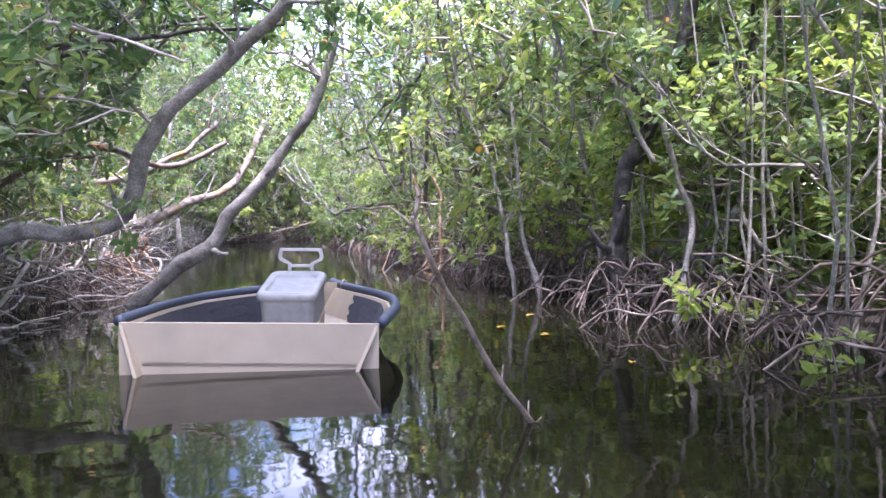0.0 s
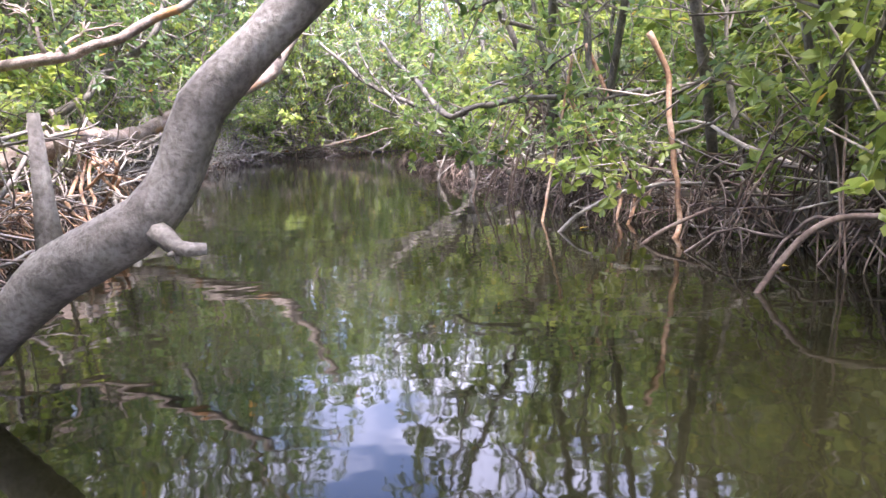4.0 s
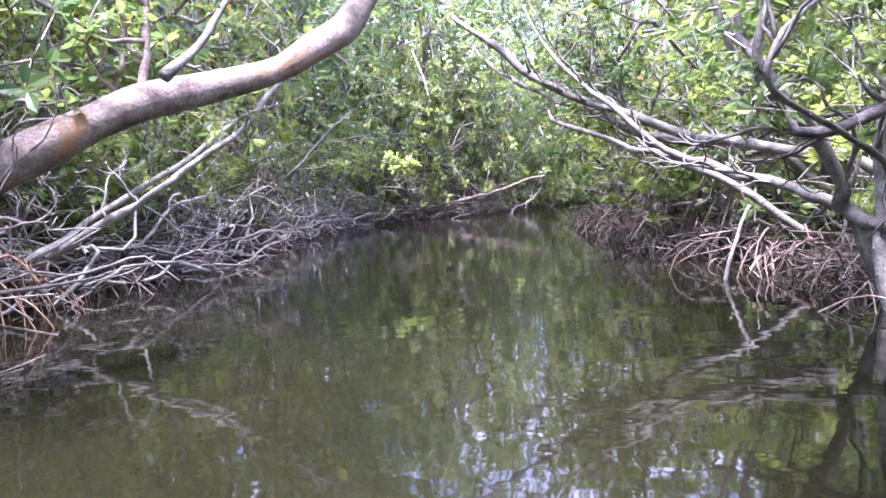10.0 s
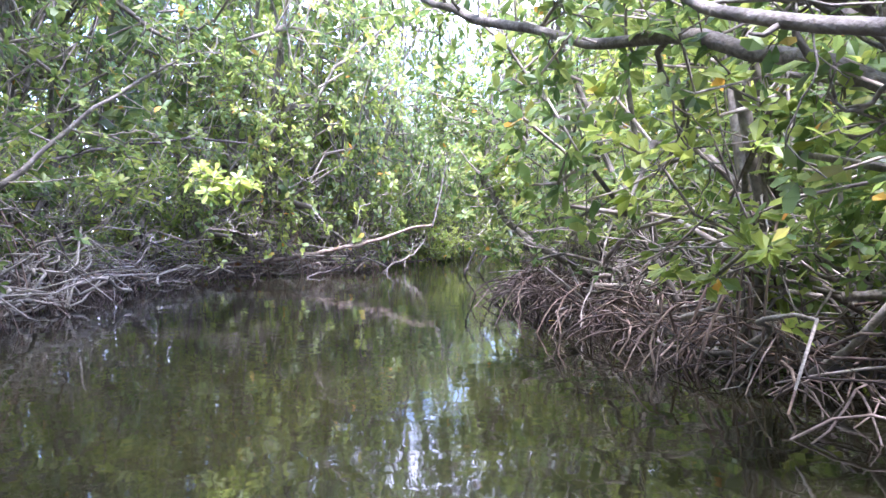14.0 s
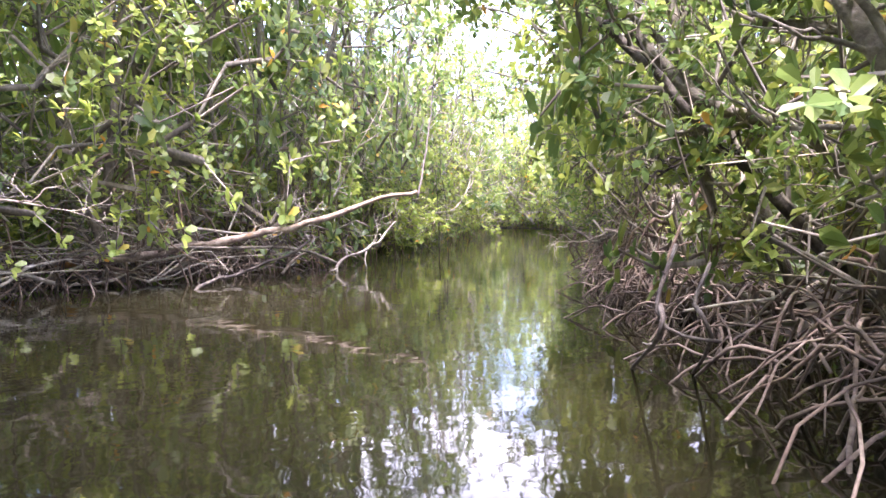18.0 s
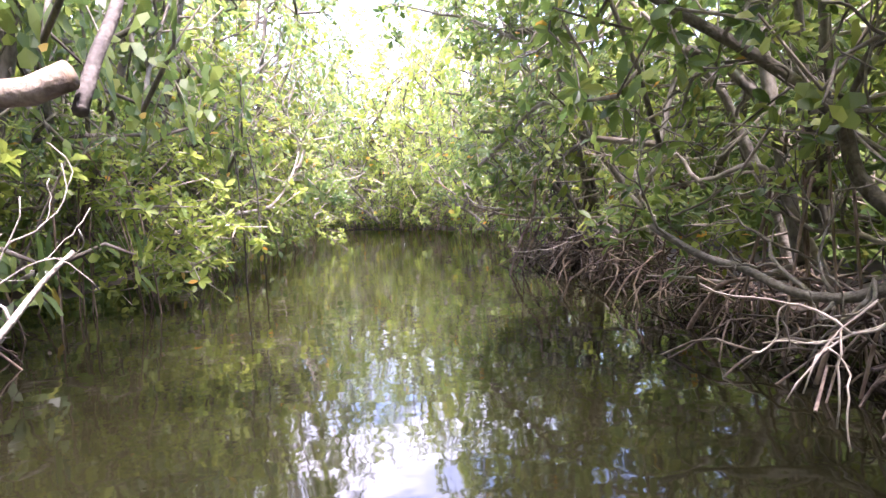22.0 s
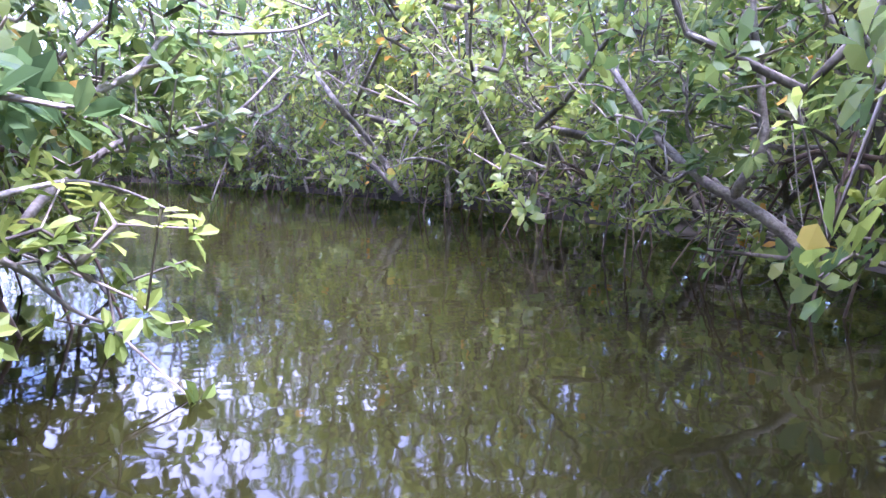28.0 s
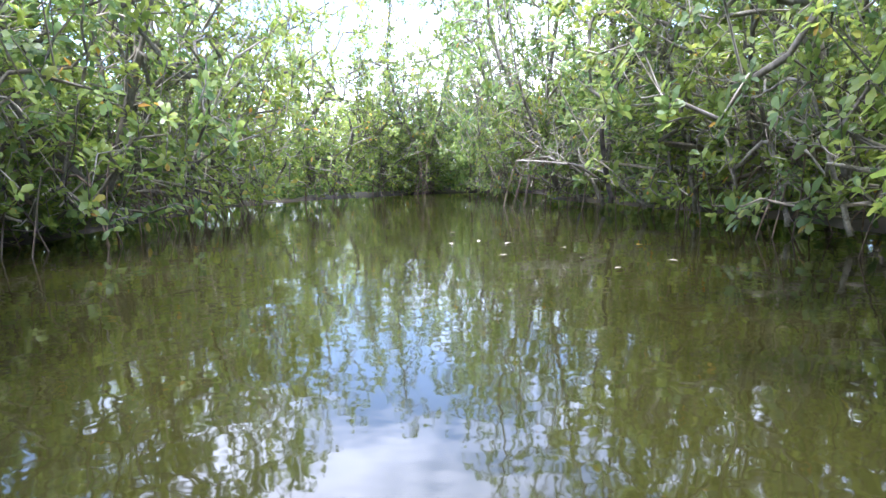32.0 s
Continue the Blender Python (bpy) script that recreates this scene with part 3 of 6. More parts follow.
def fallen_branch(seed, bark):
    """A long bleached branch lying along the bank with its side twigs; local y runs along the water."""
    rs = np.random.default_rng(seed)
    g = Geo()
    ln = rs.uniform(2.2, 4.2)
    n = 16
    f = np.linspace(0, 1, n)
    p = np.stack([0.25 * np.sin(f * rs.uniform(2, 5) + rs.uniform(0, 6)), (f - 0.5) * ln, 0.16 + rs.uniform(0.1, 0.35) * np.sin(math.pi * f) + rs.uniform(-0.05, 0.35) * f], 1)
    p += smooth_noise(n, 0.05, rs)
    p[:, 2] = np.maximum(p[:, 2], 0.03)
    r0 = rs.uniform(0.022, 0.036)
    g.tube(p, np.linspace(r0, r0 * 0.3, n), 7)
    for k in range(int(rs.integers(5, 9))):
        i = int(rs.integers(2, n - 1))
        a = rs.normal(0.5, 0.6) * rs.choice([-1, 1])
        e = np.array([math.sin(a) * 0.8, math.cos(a) * 0.7, rs.uniform(-0.25, 0.55)])
        m = np.linspace(0, 1, 8)[:, None]
        w = p[i] + m * e * rs.uniform(0.35, 1.1) + smooth_noise(8, 0.06, rs) * m
        w[:, 2] = np.maximum(w[:, 2], -0.05)
        g.tube(w, np.linspace(r0 * (1 - 0.6 * f[i]) * 0.6, 0.004, 8), 5, cap=False)
    return g.mesh("fallen_branch", bark)


def bank_pose(line, i, back, side, scale=1.0, turn=0.0, z=0.0):
    """A pose at the bank, set back from the water line, facing the water."""
    i = min(max(i, 1), len(line) - 2)
    t = line[i + 1] - line[i - 1]
    t = t / np.linalg.norm(t)
    nrm = np.array([t[1], -t[0]]) * side
    p = line[i] - nrm * back
    a = math.atan2(nrm[1], nrm[0]) + turn
    return p, Matrix.Translation((p[0], p[1], z)) @ Matrix.Rotation(a, 4, "Z") @ Matrix.Scale(scale, 4)


FRONT_LABEL = "red mangrove tree with arched prop roots and glossy green leaves"
BACK_LABEL = "slender mangrove with dense green crown standing behind the bank"
LOW_LABEL = "low leafy mangrove with foliage hanging to the water"


def tall(y):
    """How tall the wood stands along the creek."""
    return float(np.interp(y, [0, 18, 30, 42, 47, 52, 60, 65, 80], [1.12, 1.22, 1.28, 1.22, 1.05, 1.04, 1.2, 1.06, 0.95]))


def plant():
    rs = np.random.default_rng(21)
    grp = "mangroves along the creek"
    front = [mangrove(101 + k, 4.2, 3.3, 1.3, 240, 0.096, 10, 8, 0.42, LEAF, stems=3, label=FRONT_LABEL, group=grp, over=0.34) for k in range(3)]
    front += [mangrove(131 + k, 4.0, 3.1, 1.3, 230, 0.096, 10, 9, 0.36, LEAF, stems=2, label=FRONT_LABEL, group=grp, over=0.34) for k in range(2)]
    over = [mangrove(141 + k, 4.9, 3.9, 2.2, 330, 0.100, 10, 12, 1.3, (LEAF, LEAF_SHADED)[k], stems=3, label="tall mangrove with limbs and leaves arching over the creek", group=grp, over=0.42) for k in range(2)]
    low = [mangrove(151 + k, 3.0, 2.9, 1.3, 265, 0.092, 10, 7, 0.03, LEAF_BRIGHT if k != 1 else LEAF, stems=4, label=LOW_LABEL, group=grp, over=0.4) for k in range(3)]
    back = [mangrove(171 + k, 5.2, 3.8, 1.9, 290, 0.185, 10, 2, 0.5, (LEAF, LEAF_BRIGHT, LEAF)[k], simple="far", stems=3, label=BACK_LABEL, group="mangroves behind the bank") for k in range(3)]
    scrub = [mangrove(181 + k, 2.2, 3.2, 1.3, 170, 0.135, 10, 2, 0.05, (LEAF, LEAF_BRIGHT)[k], simple="far", stems=4, label="low leafy mangrove scrub filling the bank", group="mangrove scrub on the bank", name="mangrove_shrub") for k in range(2)]
    mid = [mangrove(161 + k, 3.5, 3.1, 1.25, 235, 0.094, 10, 7, 0.15, (LEAF, LEAF_BRIGHT)[k], stems=3, label="bushy mangrove with leaves down to its arched roots", group=grp, over=0.25) for k in range(2)]
    used = set()

    def place(proto, m):
        if proto.name not in used:
            used.add(proto.name)
            proto.matrix_basis = m
        else:
            copy_thing(proto, m)

    for line, side in ((LEFT_D, 1), (RIGHT_D, -1)):
        arc = np.concatenate([[0], np.cumsum(np.linalg.norm(np.diff(line, axis=0), axis=1))])
        for row, (gap, back_by) in enumerate(((1.42, 0.55), (2.3, 1.5), (2.6, 2.9))):
            s = 0.0
            while s < arc[-1]:
                i = int(np.searchsorted(arc, s))
                i = min(i, len(line) - 1)
                y = line[i][1]
                s += gap * rs.uniform(0.8, 1.25)
                if y < -3 or y > 80:
                    continue
                b = back_by + rs.uniform(-0.3, 0.4) + (0.45 if row == 0 and side == -1 and 55 < y < 67 else 0)
                turn = rs.normal(0, 0.35)
                if row == 0:
                    b += 0.6 if side == 1 and 14 < y < 36 else 0.0
                    s += (0.9 if y > 29 else 0.45) if side == -1 and 22 < y < 48 else 0.0
                p, m = bank_pose(line, i, b, side)
                if in_creek(p[0], p[1]) > -0.02 - 0.18 * row or to_line(p[0], p[1], MID_D)[0] < (2.5 if side == 1 and 49.5 < y < 55 else 1.8):
                    continue
                leafy = (side == 1 and y > 40) or (side == -1 and y > 47)
                bare_bank = side == -1 and 16.5 < y < 23.0
                if row == 0 and (side == 1 and 9.0 < y < 15.0 or side == -1 and 4.4 < y < 8.0 or bare_bank):
                    continue
                if row == 0:
                    u = rs.random()
                    kind = low if (leafy and u < 0.88) or u < (0.6 if side == -1 and y < 13 else 0.08) else over if y < 34 and u > (0.5 if side == 1 else 0.68) and not (side == -1 and y > 20) else mid if side == -1 and 24 < y < 48 and u < 0.75 or side == 1 and 17 < y < 40 and u < 0.34 else front
                    sc = rs.uniform(0.85, 1.15) * tall(y) * (1.08 if side == 1 and 33 < y < 43 else 1.0)
                elif row == 1:
                    kind, sc, turn = scrub, rs.uniform(0.8, 1.15), rs.uniform(0, 6.28)
                    if side == -1 and 24 < y < 48 and rs.random() < 0.5:
                        continue
                else:
                    kind, turn = back, rs.uniform(0, 6.28)
                    sc = rs.uniform(0.82, 1.18) * tall(y) * (1.12 if side == 1 and 22 < y < 44 else 1.0)
                proto = kind[int(rs.integers(len(kind)))]
                p, m = bank_pose(line, i, b, side, sc, turn)
                rise = float(np.interp(y, [16, 24, 43, 47], [1.0, 1.3, 1.35, 1.0] if side == 1 else [1.0, 1.08, 1.08, 1.0])) if row != 1 else 1.0
                # crowns stop short of the boat's way
                room = to_line(line[i][0], line[i][1], MID_D)[0] + b - 1.3
                slim = min(1.0, max(0.4, room / (EXTENT[proto.name] * sc))) if row == 0 else 1.0
                place(proto, m @ Matrix.Diagonal((slim, 1, rise, 1)))
    # the last three stand unseen behind the start, added to cast shade forward
    for k, (x, y, sc) in enumerate(((-4.6, 2.2, 1.0), (-4.9, 5.2, 1.05), (-5.0, 11.2, 1.0), (3.3, 1.6, 0.95), (3.2, -0.9, 1.3), (-4.7, -1.0, 1.4), (3.2, -2.4, 1.3))):
        i = int(np.argmin(np.abs((LEFT_D if x < 0 else RIGHT_D)[:, 1] - y)))
        p, m = bank_pose(LEFT_D if x < 0 else RIGHT_D, i, 0.7, 1 if x < 0 else -1, sc, 0.1)
        place(over[k % 2], m)
    for k, (x, y) in enumerate(((-12.6, 75.6), (-11.2, 76.0), (-9.8, 76.1), (-8.4, 75.8), (-13.6, 77.4), (-11.6, 78.2), (-9.4, 78.2), (-7.4, 77.6), (-10.6, 81.0), (-13.5, 80.5), (-7.6, 80.5))):
        proto = (front + low)[k % 8] if k < 4 else back[k % 3]
        place(proto, Matrix.Translation((x, y, 0)) @ Matrix.Rotation(-1.57 + rs.normal(0, 0.3), 4, "Z") @ Matrix.Scale(0.72 if k < 4 else 0.62, 4))
    fills = []
    for k in range(2):
        g = Geo()
        r2 = np.random.default_rng(401 + k)
        n = 480
        p = np.stack([r2.uniform(-1.0, 0.5, n), r2.uniform(-1.6, 1.6, n), r2.uniform(0.05, 1.0, n) ** 1.3 * 1.5], 1)
        d = r2.normal(0, 1, (n, 3)) + (0, 0, 0.7)
        g.rosettes(p, d / np.linalg.norm(d, axis=1)[:, None], 2, 0.20, "far", rs=r2)
        fills.append(g.mesh("undergrowth", LEAF, smooth=False))
    poles = []
    for k in range(2):
        g = Geo()
        r2 = np.random.default_rng(421 + k)
        for q in range(13):
            x, y, h = r2.uniform(-0.9, 0.5), r2.uniform(-1.5, 1.5), r2.uniform(1.6, 3.6)
            line = np.linspace((x, y, -0.1), (x + r2.normal(0, 0.25), y + r2.normal(0, 0.3), h), 7) + smooth_noise(7, 0.05, r2)
            g.tube(line, np.linspace(r2.uniform(0.011, 0.022), 0.006, 7), 5, cap=False)
        poles.append(g.mesh("saplings", (BARK_SILVER, BARK_WHITE)[k]))
    woods = []
    for k in range(2):
        g = Geo()
        r2 = np.random.default_rng(411 + k)
        n = 1300
        p = np.stack([r2.uniform(-1.8, 1.4, n), r2.uniform(-3.2, 3.2, n), 0.1 + r2.uniform(0, 1, n) * 5.2], 1)
        keep = p[:, 2] < 4.3 + 0.9 * np.sin(p[:, 1] * 1.7 + k * 2) + r2.normal(0, 0.25, n)
        d = r2.normal(0, 1, (n, 3)) + (0, 0, 0.8)
        p, d = p[keep], d[keep]
        g.rosettes(p, d / np.linalg.norm(d, axis=1)[:, None], 3, 0.33, "far", rs=r2)
        for q in range(14):
            x, y = r2.uniform(-1.4, 1.0), r2.uniform(-3, 3)
            g.tube([(x, y, -0.1), (x + r2.normal(0, 0.2), y + r2.normal(0, 0.2), 1.6), (x + r2.normal(0, 0.4), y + r2.normal(0, 0.4), 3.2)], [0.04, 0.03, 0.015], 4, cap=False)
        woods.append(g.mesh("far_woods", (LEAF, LEAF_BRIGHT)[k], smooth=False))
    for k, (x, y) in enumerate(((-13.0, 76.4), (-10.3, 76.8), (-7.6, 76.2), (-12.0, 77.6), (-9.0, 77.8), (-6.4, 77.4), (-14.6, 77.2), (-15.5, 79), (-10.5, 79.4), (-5.5, 79), (-13, 81), (-7.5, 81), (-10.2, 83), (-16.5, 82.5), (-4.0, 82.5))):
        ob = new("undergrowth" if k < 7 else "far_woods", fills[k % 2] if k < 7 else woods[k % 2])
        ob.matrix_basis = Matrix.Translation((x, y, 0)) @ Matrix.Rotation(-1.57, 4, "Z") @ Matrix.Diagonal((1, 1, 0.66 if k > 6 else 1.0, 1))
        tagged(ob, "unbroken green mangrove wood behind the creek" if k > 6 else "dark green undergrowth between the mangrove stems", "woods" if k > 6 else "undergrowth", kind="stuff")
    for line, side in ((LEFT_D, 1), (RIGHT_D, -1)):
        arc = np.concatenate([[0], np.cumsum(np.linalg.norm(np.diff(line, axis=0), axis=1))])
        for meshes, step, offs, name, lab in ((fills, 3.0, (2.2, 3.6), "undergrowth", "dark green undergrowth between the mangrove stems"), (poles, 2.4, (1.0,), "saplings", "thin pale upright mangrove saplings on the bank"), (woods, 4.6, (4.3, 7.2), "far_woods", "unbroken green mangrove wood behind the creek")):
            for off in offs:
                s = 0.0
                while s < arc[-1]:
                    i = min(int(np.searchsorted(arc, s)), len(line) - 1)
                    s += step
                    p, m = bank_pose(line, i, off + rs.uniform(-0.2, 0.2), side, rs.uniform(0.9, 1.1), rs.normal(0, 0.2))
                    if name == "far_woods" and p[1] < -6 and off > 5 or name == "undergrowth" and off > 3 and p[1] < 44:
                        continue
                    if in_creek(p[0], p[1]) > (-0.5 if name == "saplings" else -1.2) or name == "saplings" and not (side == -1 and (2 < p[1] < 9 or 15 < p[1] < 23.5)):
                        continue
                    ob = new(name, meshes[int(rs.integers(2))])
                    ob.matrix_basis = m @ Matrix.Diagonal((1, 1, float(np.interp(p[1], [20, 24, 44, 48, 61, 66], [1.4, 1.75, 1.75, 0.98, 1.0, 0.78] if side == 1 else [1.3, 1.2, 1.15, 0.88, 1.0, 0.78])) if name == "far_woods" else 1, 1))
                    tagged(ob, lab, {"undergrowth": "undergrowth", "saplings": "saplings", "far_woods": "woods"}[name], kind="stuff")
    logs = [deadwood(321 + k, 2.6, 1.0, 0.75, 14, (TWIG, BARK_WHITE, BARK_WHITE)[k]) for k in range(3)]
    for line, side, y0, y1, step in ((LEFT_D, 1, 2, 41, 1.4), (RIGHT_D, -1, 9, 33, 2.3)):
        arc = np.concatenate([[0], np.cumsum(np.linalg.norm(np.diff(line, axis=0), axis=1))])
        s = 0.0
        while s < arc[-1]:
            i = min(int(np.searchsorted(arc, s)), len(line) - 1)
            s += step
            if not y0 < line[i][1] < y1:
                continue
            p, m = bank_pose(line, i, -0.2 if side == 1 else 0.3, side, rs.uniform(0.85, 1.1), rs.normal(0, 0.15))
            ob = new("deadwood", logs[int(rs.integers(3))])
            ob.matrix_basis = m
            tagged(ob, "pale fallen branches lying criss-cross over the roots", "deadwood", kind="stuff")
    drift = [fallen_branch(361 + k, (BARK_WHITE, BARK_WHITE, BARK, BARK_TAN, BARK_WHITE)[k]) for k in range(5)]
    for k, y in enumerate(np.arange(13.5, 40.0, 1.45)):
        i = int(np.argmin(np.abs(LEFT_D[:, 1] - y)))
        p, m = bank_pose(LEFT_D, i, (-0.45, -0.1, -0.7)[k % 3], 1, rs.uniform(0.85, 1.1), rs.normal(0, 0.2) + (math.pi if k % 2 else 0.0))
        ob = new("fallen_branch", drift[k % 5])
        ob.matrix_basis = m
        tagged(ob, "bleached fallen branch lying along the bank over the roots", "branch", "fallen branches on the bank")
    boughs = [bough(341 + k, (0.5, 0.6, 0.55, 0.7, 0.5, 0.6)[k], (1.2, 1.9, 2.4, 1.5, 2.0, 2.7)[k], (TWIG, BARK, TWIG, BARK_WHITE, BARK, TWIG)[k], (LEAF, LEAF_BRIGHT, LEAF)[k % 3]) for k in range(6)]
    for line, side in ((LEFT_D, 1), (RIGHT_D, -1)):
        arc = np.concatenate([[0], np.cumsum(np.linalg.norm(np.diff(line, axis=0), axis=1))])
        s = 0.0
        while s < arc[-1]:
            i = min(int(np.searchsorted(arc, s)), len(line) - 1)
            s += 0.7
            if not 1 < line[i][1] < 77 or side == -1 and 1 < line[i][1] < 3:
                continue
            back = 0.1
            p, m = bank_pose(line, i, back, side, rs.uniform(0.85, 1.15), rs.normal(0, 0.25))
            wood, leaves = boughs[int(rs.integers(6))]
            ob = new("mangrove_bough", wood)
            room = to_line(line[i][0], line[i][1], MID_D)[0] + back - 1.2
            ob.matrix_basis = m @ Matrix.Diagonal((min(1.0, max(0.4, room / 1.3)), 1, 1, 1))
            tagged(part("leaves", leaves, None, ob), kind="stuff")
            tagged(ob, "crooked pale mangrove boughs forking out over the water", "branches", kind="stuff")
    thick_a = [thicket(301 + k, 2.6, 0.9, 0.50, 74, (ROOT, ROOT_PALE, ROOT_ORANGE)[k]) for k in range(3)]
    for line, side in ((LEFT_D, 1), (RIGHT_D, -1)):
        arc = np.concatenate([[0], np.cumsum(np.linalg.norm(np.diff(line, axis=0), axis=1))])
        s = 0.0
        while s < arc[-1]:
            i = min(int(np.searchsorted(arc, s)), len(line) - 1)
            y = line[i][1]
            s += 2.0
            if y < -4 or y > 76:
                continue
            if side == -1 and y > 47 or side == 1 and y > 41:
                continue
            k = int(rs.integers(2)) if not (side == 1 and 8 < y < 24) else int(rs.choice([0, 1, 1, 2]))
            p, m = bank_pose(line, i, 0.25, side, rs.uniform(0.85, 1.1), rs.normal(0, 0.15))
            m = m @ Matrix.Diagonal((1, 1, 0.72 if side == -1 and 15 < y < 48 else 1.0, 1))
            if side == -1 and (10.5 < y < 16.5 or 29.5 < y < 35.5):
                ob = new("root_tangle")
                ob.matrix_basis = m
                for me in thick_a[k][1]:
                    part("root", me, None, ob)
                tagged(ob, "tangle of arched brown mangrove roots standing in the water", "roots", "root tangles at the water")
                continue
            ob = new("root_thicket", thick_a[k][0])
            ob.matrix_basis = m
            tagged(ob, "tangle of thin bare mangrove roots and twigs at the water", "roots", kind="stuff")


plant()


# ---- single limbs, trunks and roots that mark the way ----
def side_branches(rs, line, rad, org, count):
    """Crooked forks growing off a limb, each with forks of its own and kept clear of the boat's way."""
    def crooked(p, d, ln, r, level, g, tips):
        pts, q = [p], d
        for k in range(9):
            q = q + rs.normal(0, 0.30, 3) + np.array([0, 0, 0.05])
            q /= np.linalg.norm(q)
            pts.append(pts[-1] + q * ln / 9)
        pts = np.array(pts)
        for w in pts[2::3] + org:
            if w[2] < 0.12 or w[2] < 2.3 and to_line(w[0], w[1], MID_D)[0] < 1.05:
                return False
        g.tube(pts, np.linspace(r, max(0.003, r * 0.35), 10), 5 if r > 0.012 else 4)
        if pts[-1][2] + org[2] > 1.5:
            tips.append((pts[-1], q))
        if level < 2:
            for k in range(2 if level else 3):
                at = int(rs.integers(3, 9))
                e = pts[at] - pts[at - 1]
                e = e / np.linalg.norm(e) * 0.8 + rs.normal(0, 0.5, 3)
                crooked(pts[at], e / np.linalg.norm(e), ln * rs.uniform(0.4, 0.7), r * 0.6, level + 1, twigs, tips)
        return True

    out, tips, twigs = [], [], Geo()
    for k in range(count):
        i = int(rs.integers(len(line) // 4, len(line) - 1))
        t = line[i] - line[i - 1]
        d = t / np.linalg.norm(t) * 0.8 + rs.normal(0, 0.55, 3) + np.array([0, 0, 0.15])
        g = Geo()
        if crooked(line[i], d / np.linalg.norm(d), rs.uniform(0.5, 1.1), max(0.008, min(0.032, rad[i] * rs.uniform(0.35, 0.6))), 0, g, tips):
            out.append(g)
    return out, tips, twigs


def limb(kind, label, bark, r0, r1, ctrl, shoots=0, start=0.4, leaf_mat=None, length=0.7):
    rs = np.random.default_rng(int(abs(ctrl[0][0] * 311 + ctrl[1][1] * 97 + ctrl[-1][2] * 53) * 10) % 100000)
    org = np.array(ctrl[0], float)
    line = curve_points(np.array(ctrl) - org, 0.09 if r0 > 0.03 else 0.06)
    n = len(line)
    f = np.linspace(0, 1, n)
    line[1:-1] += smooth_noise(n, 0.30 * min(r0, 0.06), rs)[1:-1]
    rad = (r0 + (r1 - r0) * f ** 0.8) * (1 + 0.10 * smooth_noise(n, 1, rs)[:, 0])
    wood = Geo()
    wood.tube(line, rad, 10 if r0 > 0.05 else 7)
    # knots and broken twig stubs
    stubs = []
    for k in range(int(3 + 22 * r0)):
        i = int(rs.integers(2, n - 2))
        d = rs.normal(0, 1, 3)
        t = line[i + 1] - line[i - 1]
        d -= t * np.dot(d, t) / np.dot(t, t)
        d = d / np.linalg.norm(d) + 0.5 * t / np.linalg.norm(t)
        ln = rad[i] * rs.uniform(1.5, 4.5)
        stub = Geo()
        stub.tube([line[i], line[i] + d * ln * 0.6, line[i] + d * ln + np.array([0, 0, 0.3 * ln])], [rad[i] * 0.55, rad[i] * 0.35, rad[i] * 0.2], 5)
        stubs.append(stub)
    reach = np.linalg.norm(np.diff(line, axis=0), axis=1).sum()
    forks, ends, twigs = side_branches(rs, line, rad, org, int(min(6, 1 + 1.4 * reach))) if "root" not in kind and r0 > 0.02 and reach > 1.0 else ([], [], None)
    if not shoots:
        ob = new(kind, wood.mesh(kind, bark))
        for fork in forks:
            part("side_branch", fork, bark, ob)
        if forks:
            tagged(part("branchwork", twigs, bark, ob), kind="stuff")
        ob.location = org
        for stub in stubs:
            part("broken_twig", stub, bark, ob)
        return tagged(ob, label, "root" if "root" in kind else "branch")
    base = new(kind)
    base.location = org
    for stub in stubs:
        part("broken_twig", stub, bark, base)
    part("trunk", wood, bark, base)
    for fork in forks:
        part("side_branch", fork, bark, base)
    if forks:
        tagged(part("branchwork", twigs, bark, base), kind="stuff")
    i0 = int(start * (n - 1))
    seeds = [(q, -1) for q in line[i0::2]]
    T = []
    for k in range(shoots * 5):
        q = line[int(rs.integers(i0, n))]
        d = rs.normal(0, 1, 3)
        d[2] = d[2] * 0.7 + 0.35
        d *= rs.uniform(0.25, 1.0) ** 0.6 * length / np.linalg.norm(d)
        w = q + d + org
        if w[2] < 2.6 and to_line(w[0], w[1], MID_D)[0] < (1.1 if w[1] < 26 else 0.7 if w[2] < 1.5 else 1.0):
            continue
        T.append(q + d)
    if not T:
        T = [line[-1] + np.array([0.05, 0.05, 0.1])]
    thin, crown = Geo(), Geo()
    pos, par, tips = grow(rs, np.array(T), seeds)
    skeleton_mesh(thin, thin, pos, par, tips)
    td = pos[tips] - pos[par[tips]]
    td = td / (np.linalg.norm(td, axis=1)[:, None] + 1e-9) * 0.7 + np.array([0, 0, 0.6])
    crown.rosettes(pos[tips], td / np.linalg.norm(td, axis=1)[:, None], 8, 0.11, shoots > 30, rs=rs)
    if ends:
        way = np.array([q for p, q in ends]) + np.array([0, 0, 0.5])
        crown.rosettes(np.array([p for p, q in ends]), way / np.linalg.norm(way, axis=1)[:, None], 7, 0.10, True, rs=rs)
    tagged(part("branchwork", thin, TWIG, base), kind="stuff")
    tagged(part("crown", crown, leaf_mat or LEAF, base, smooth=False), kind="stuff")
    return tagged(base, label, "tree")


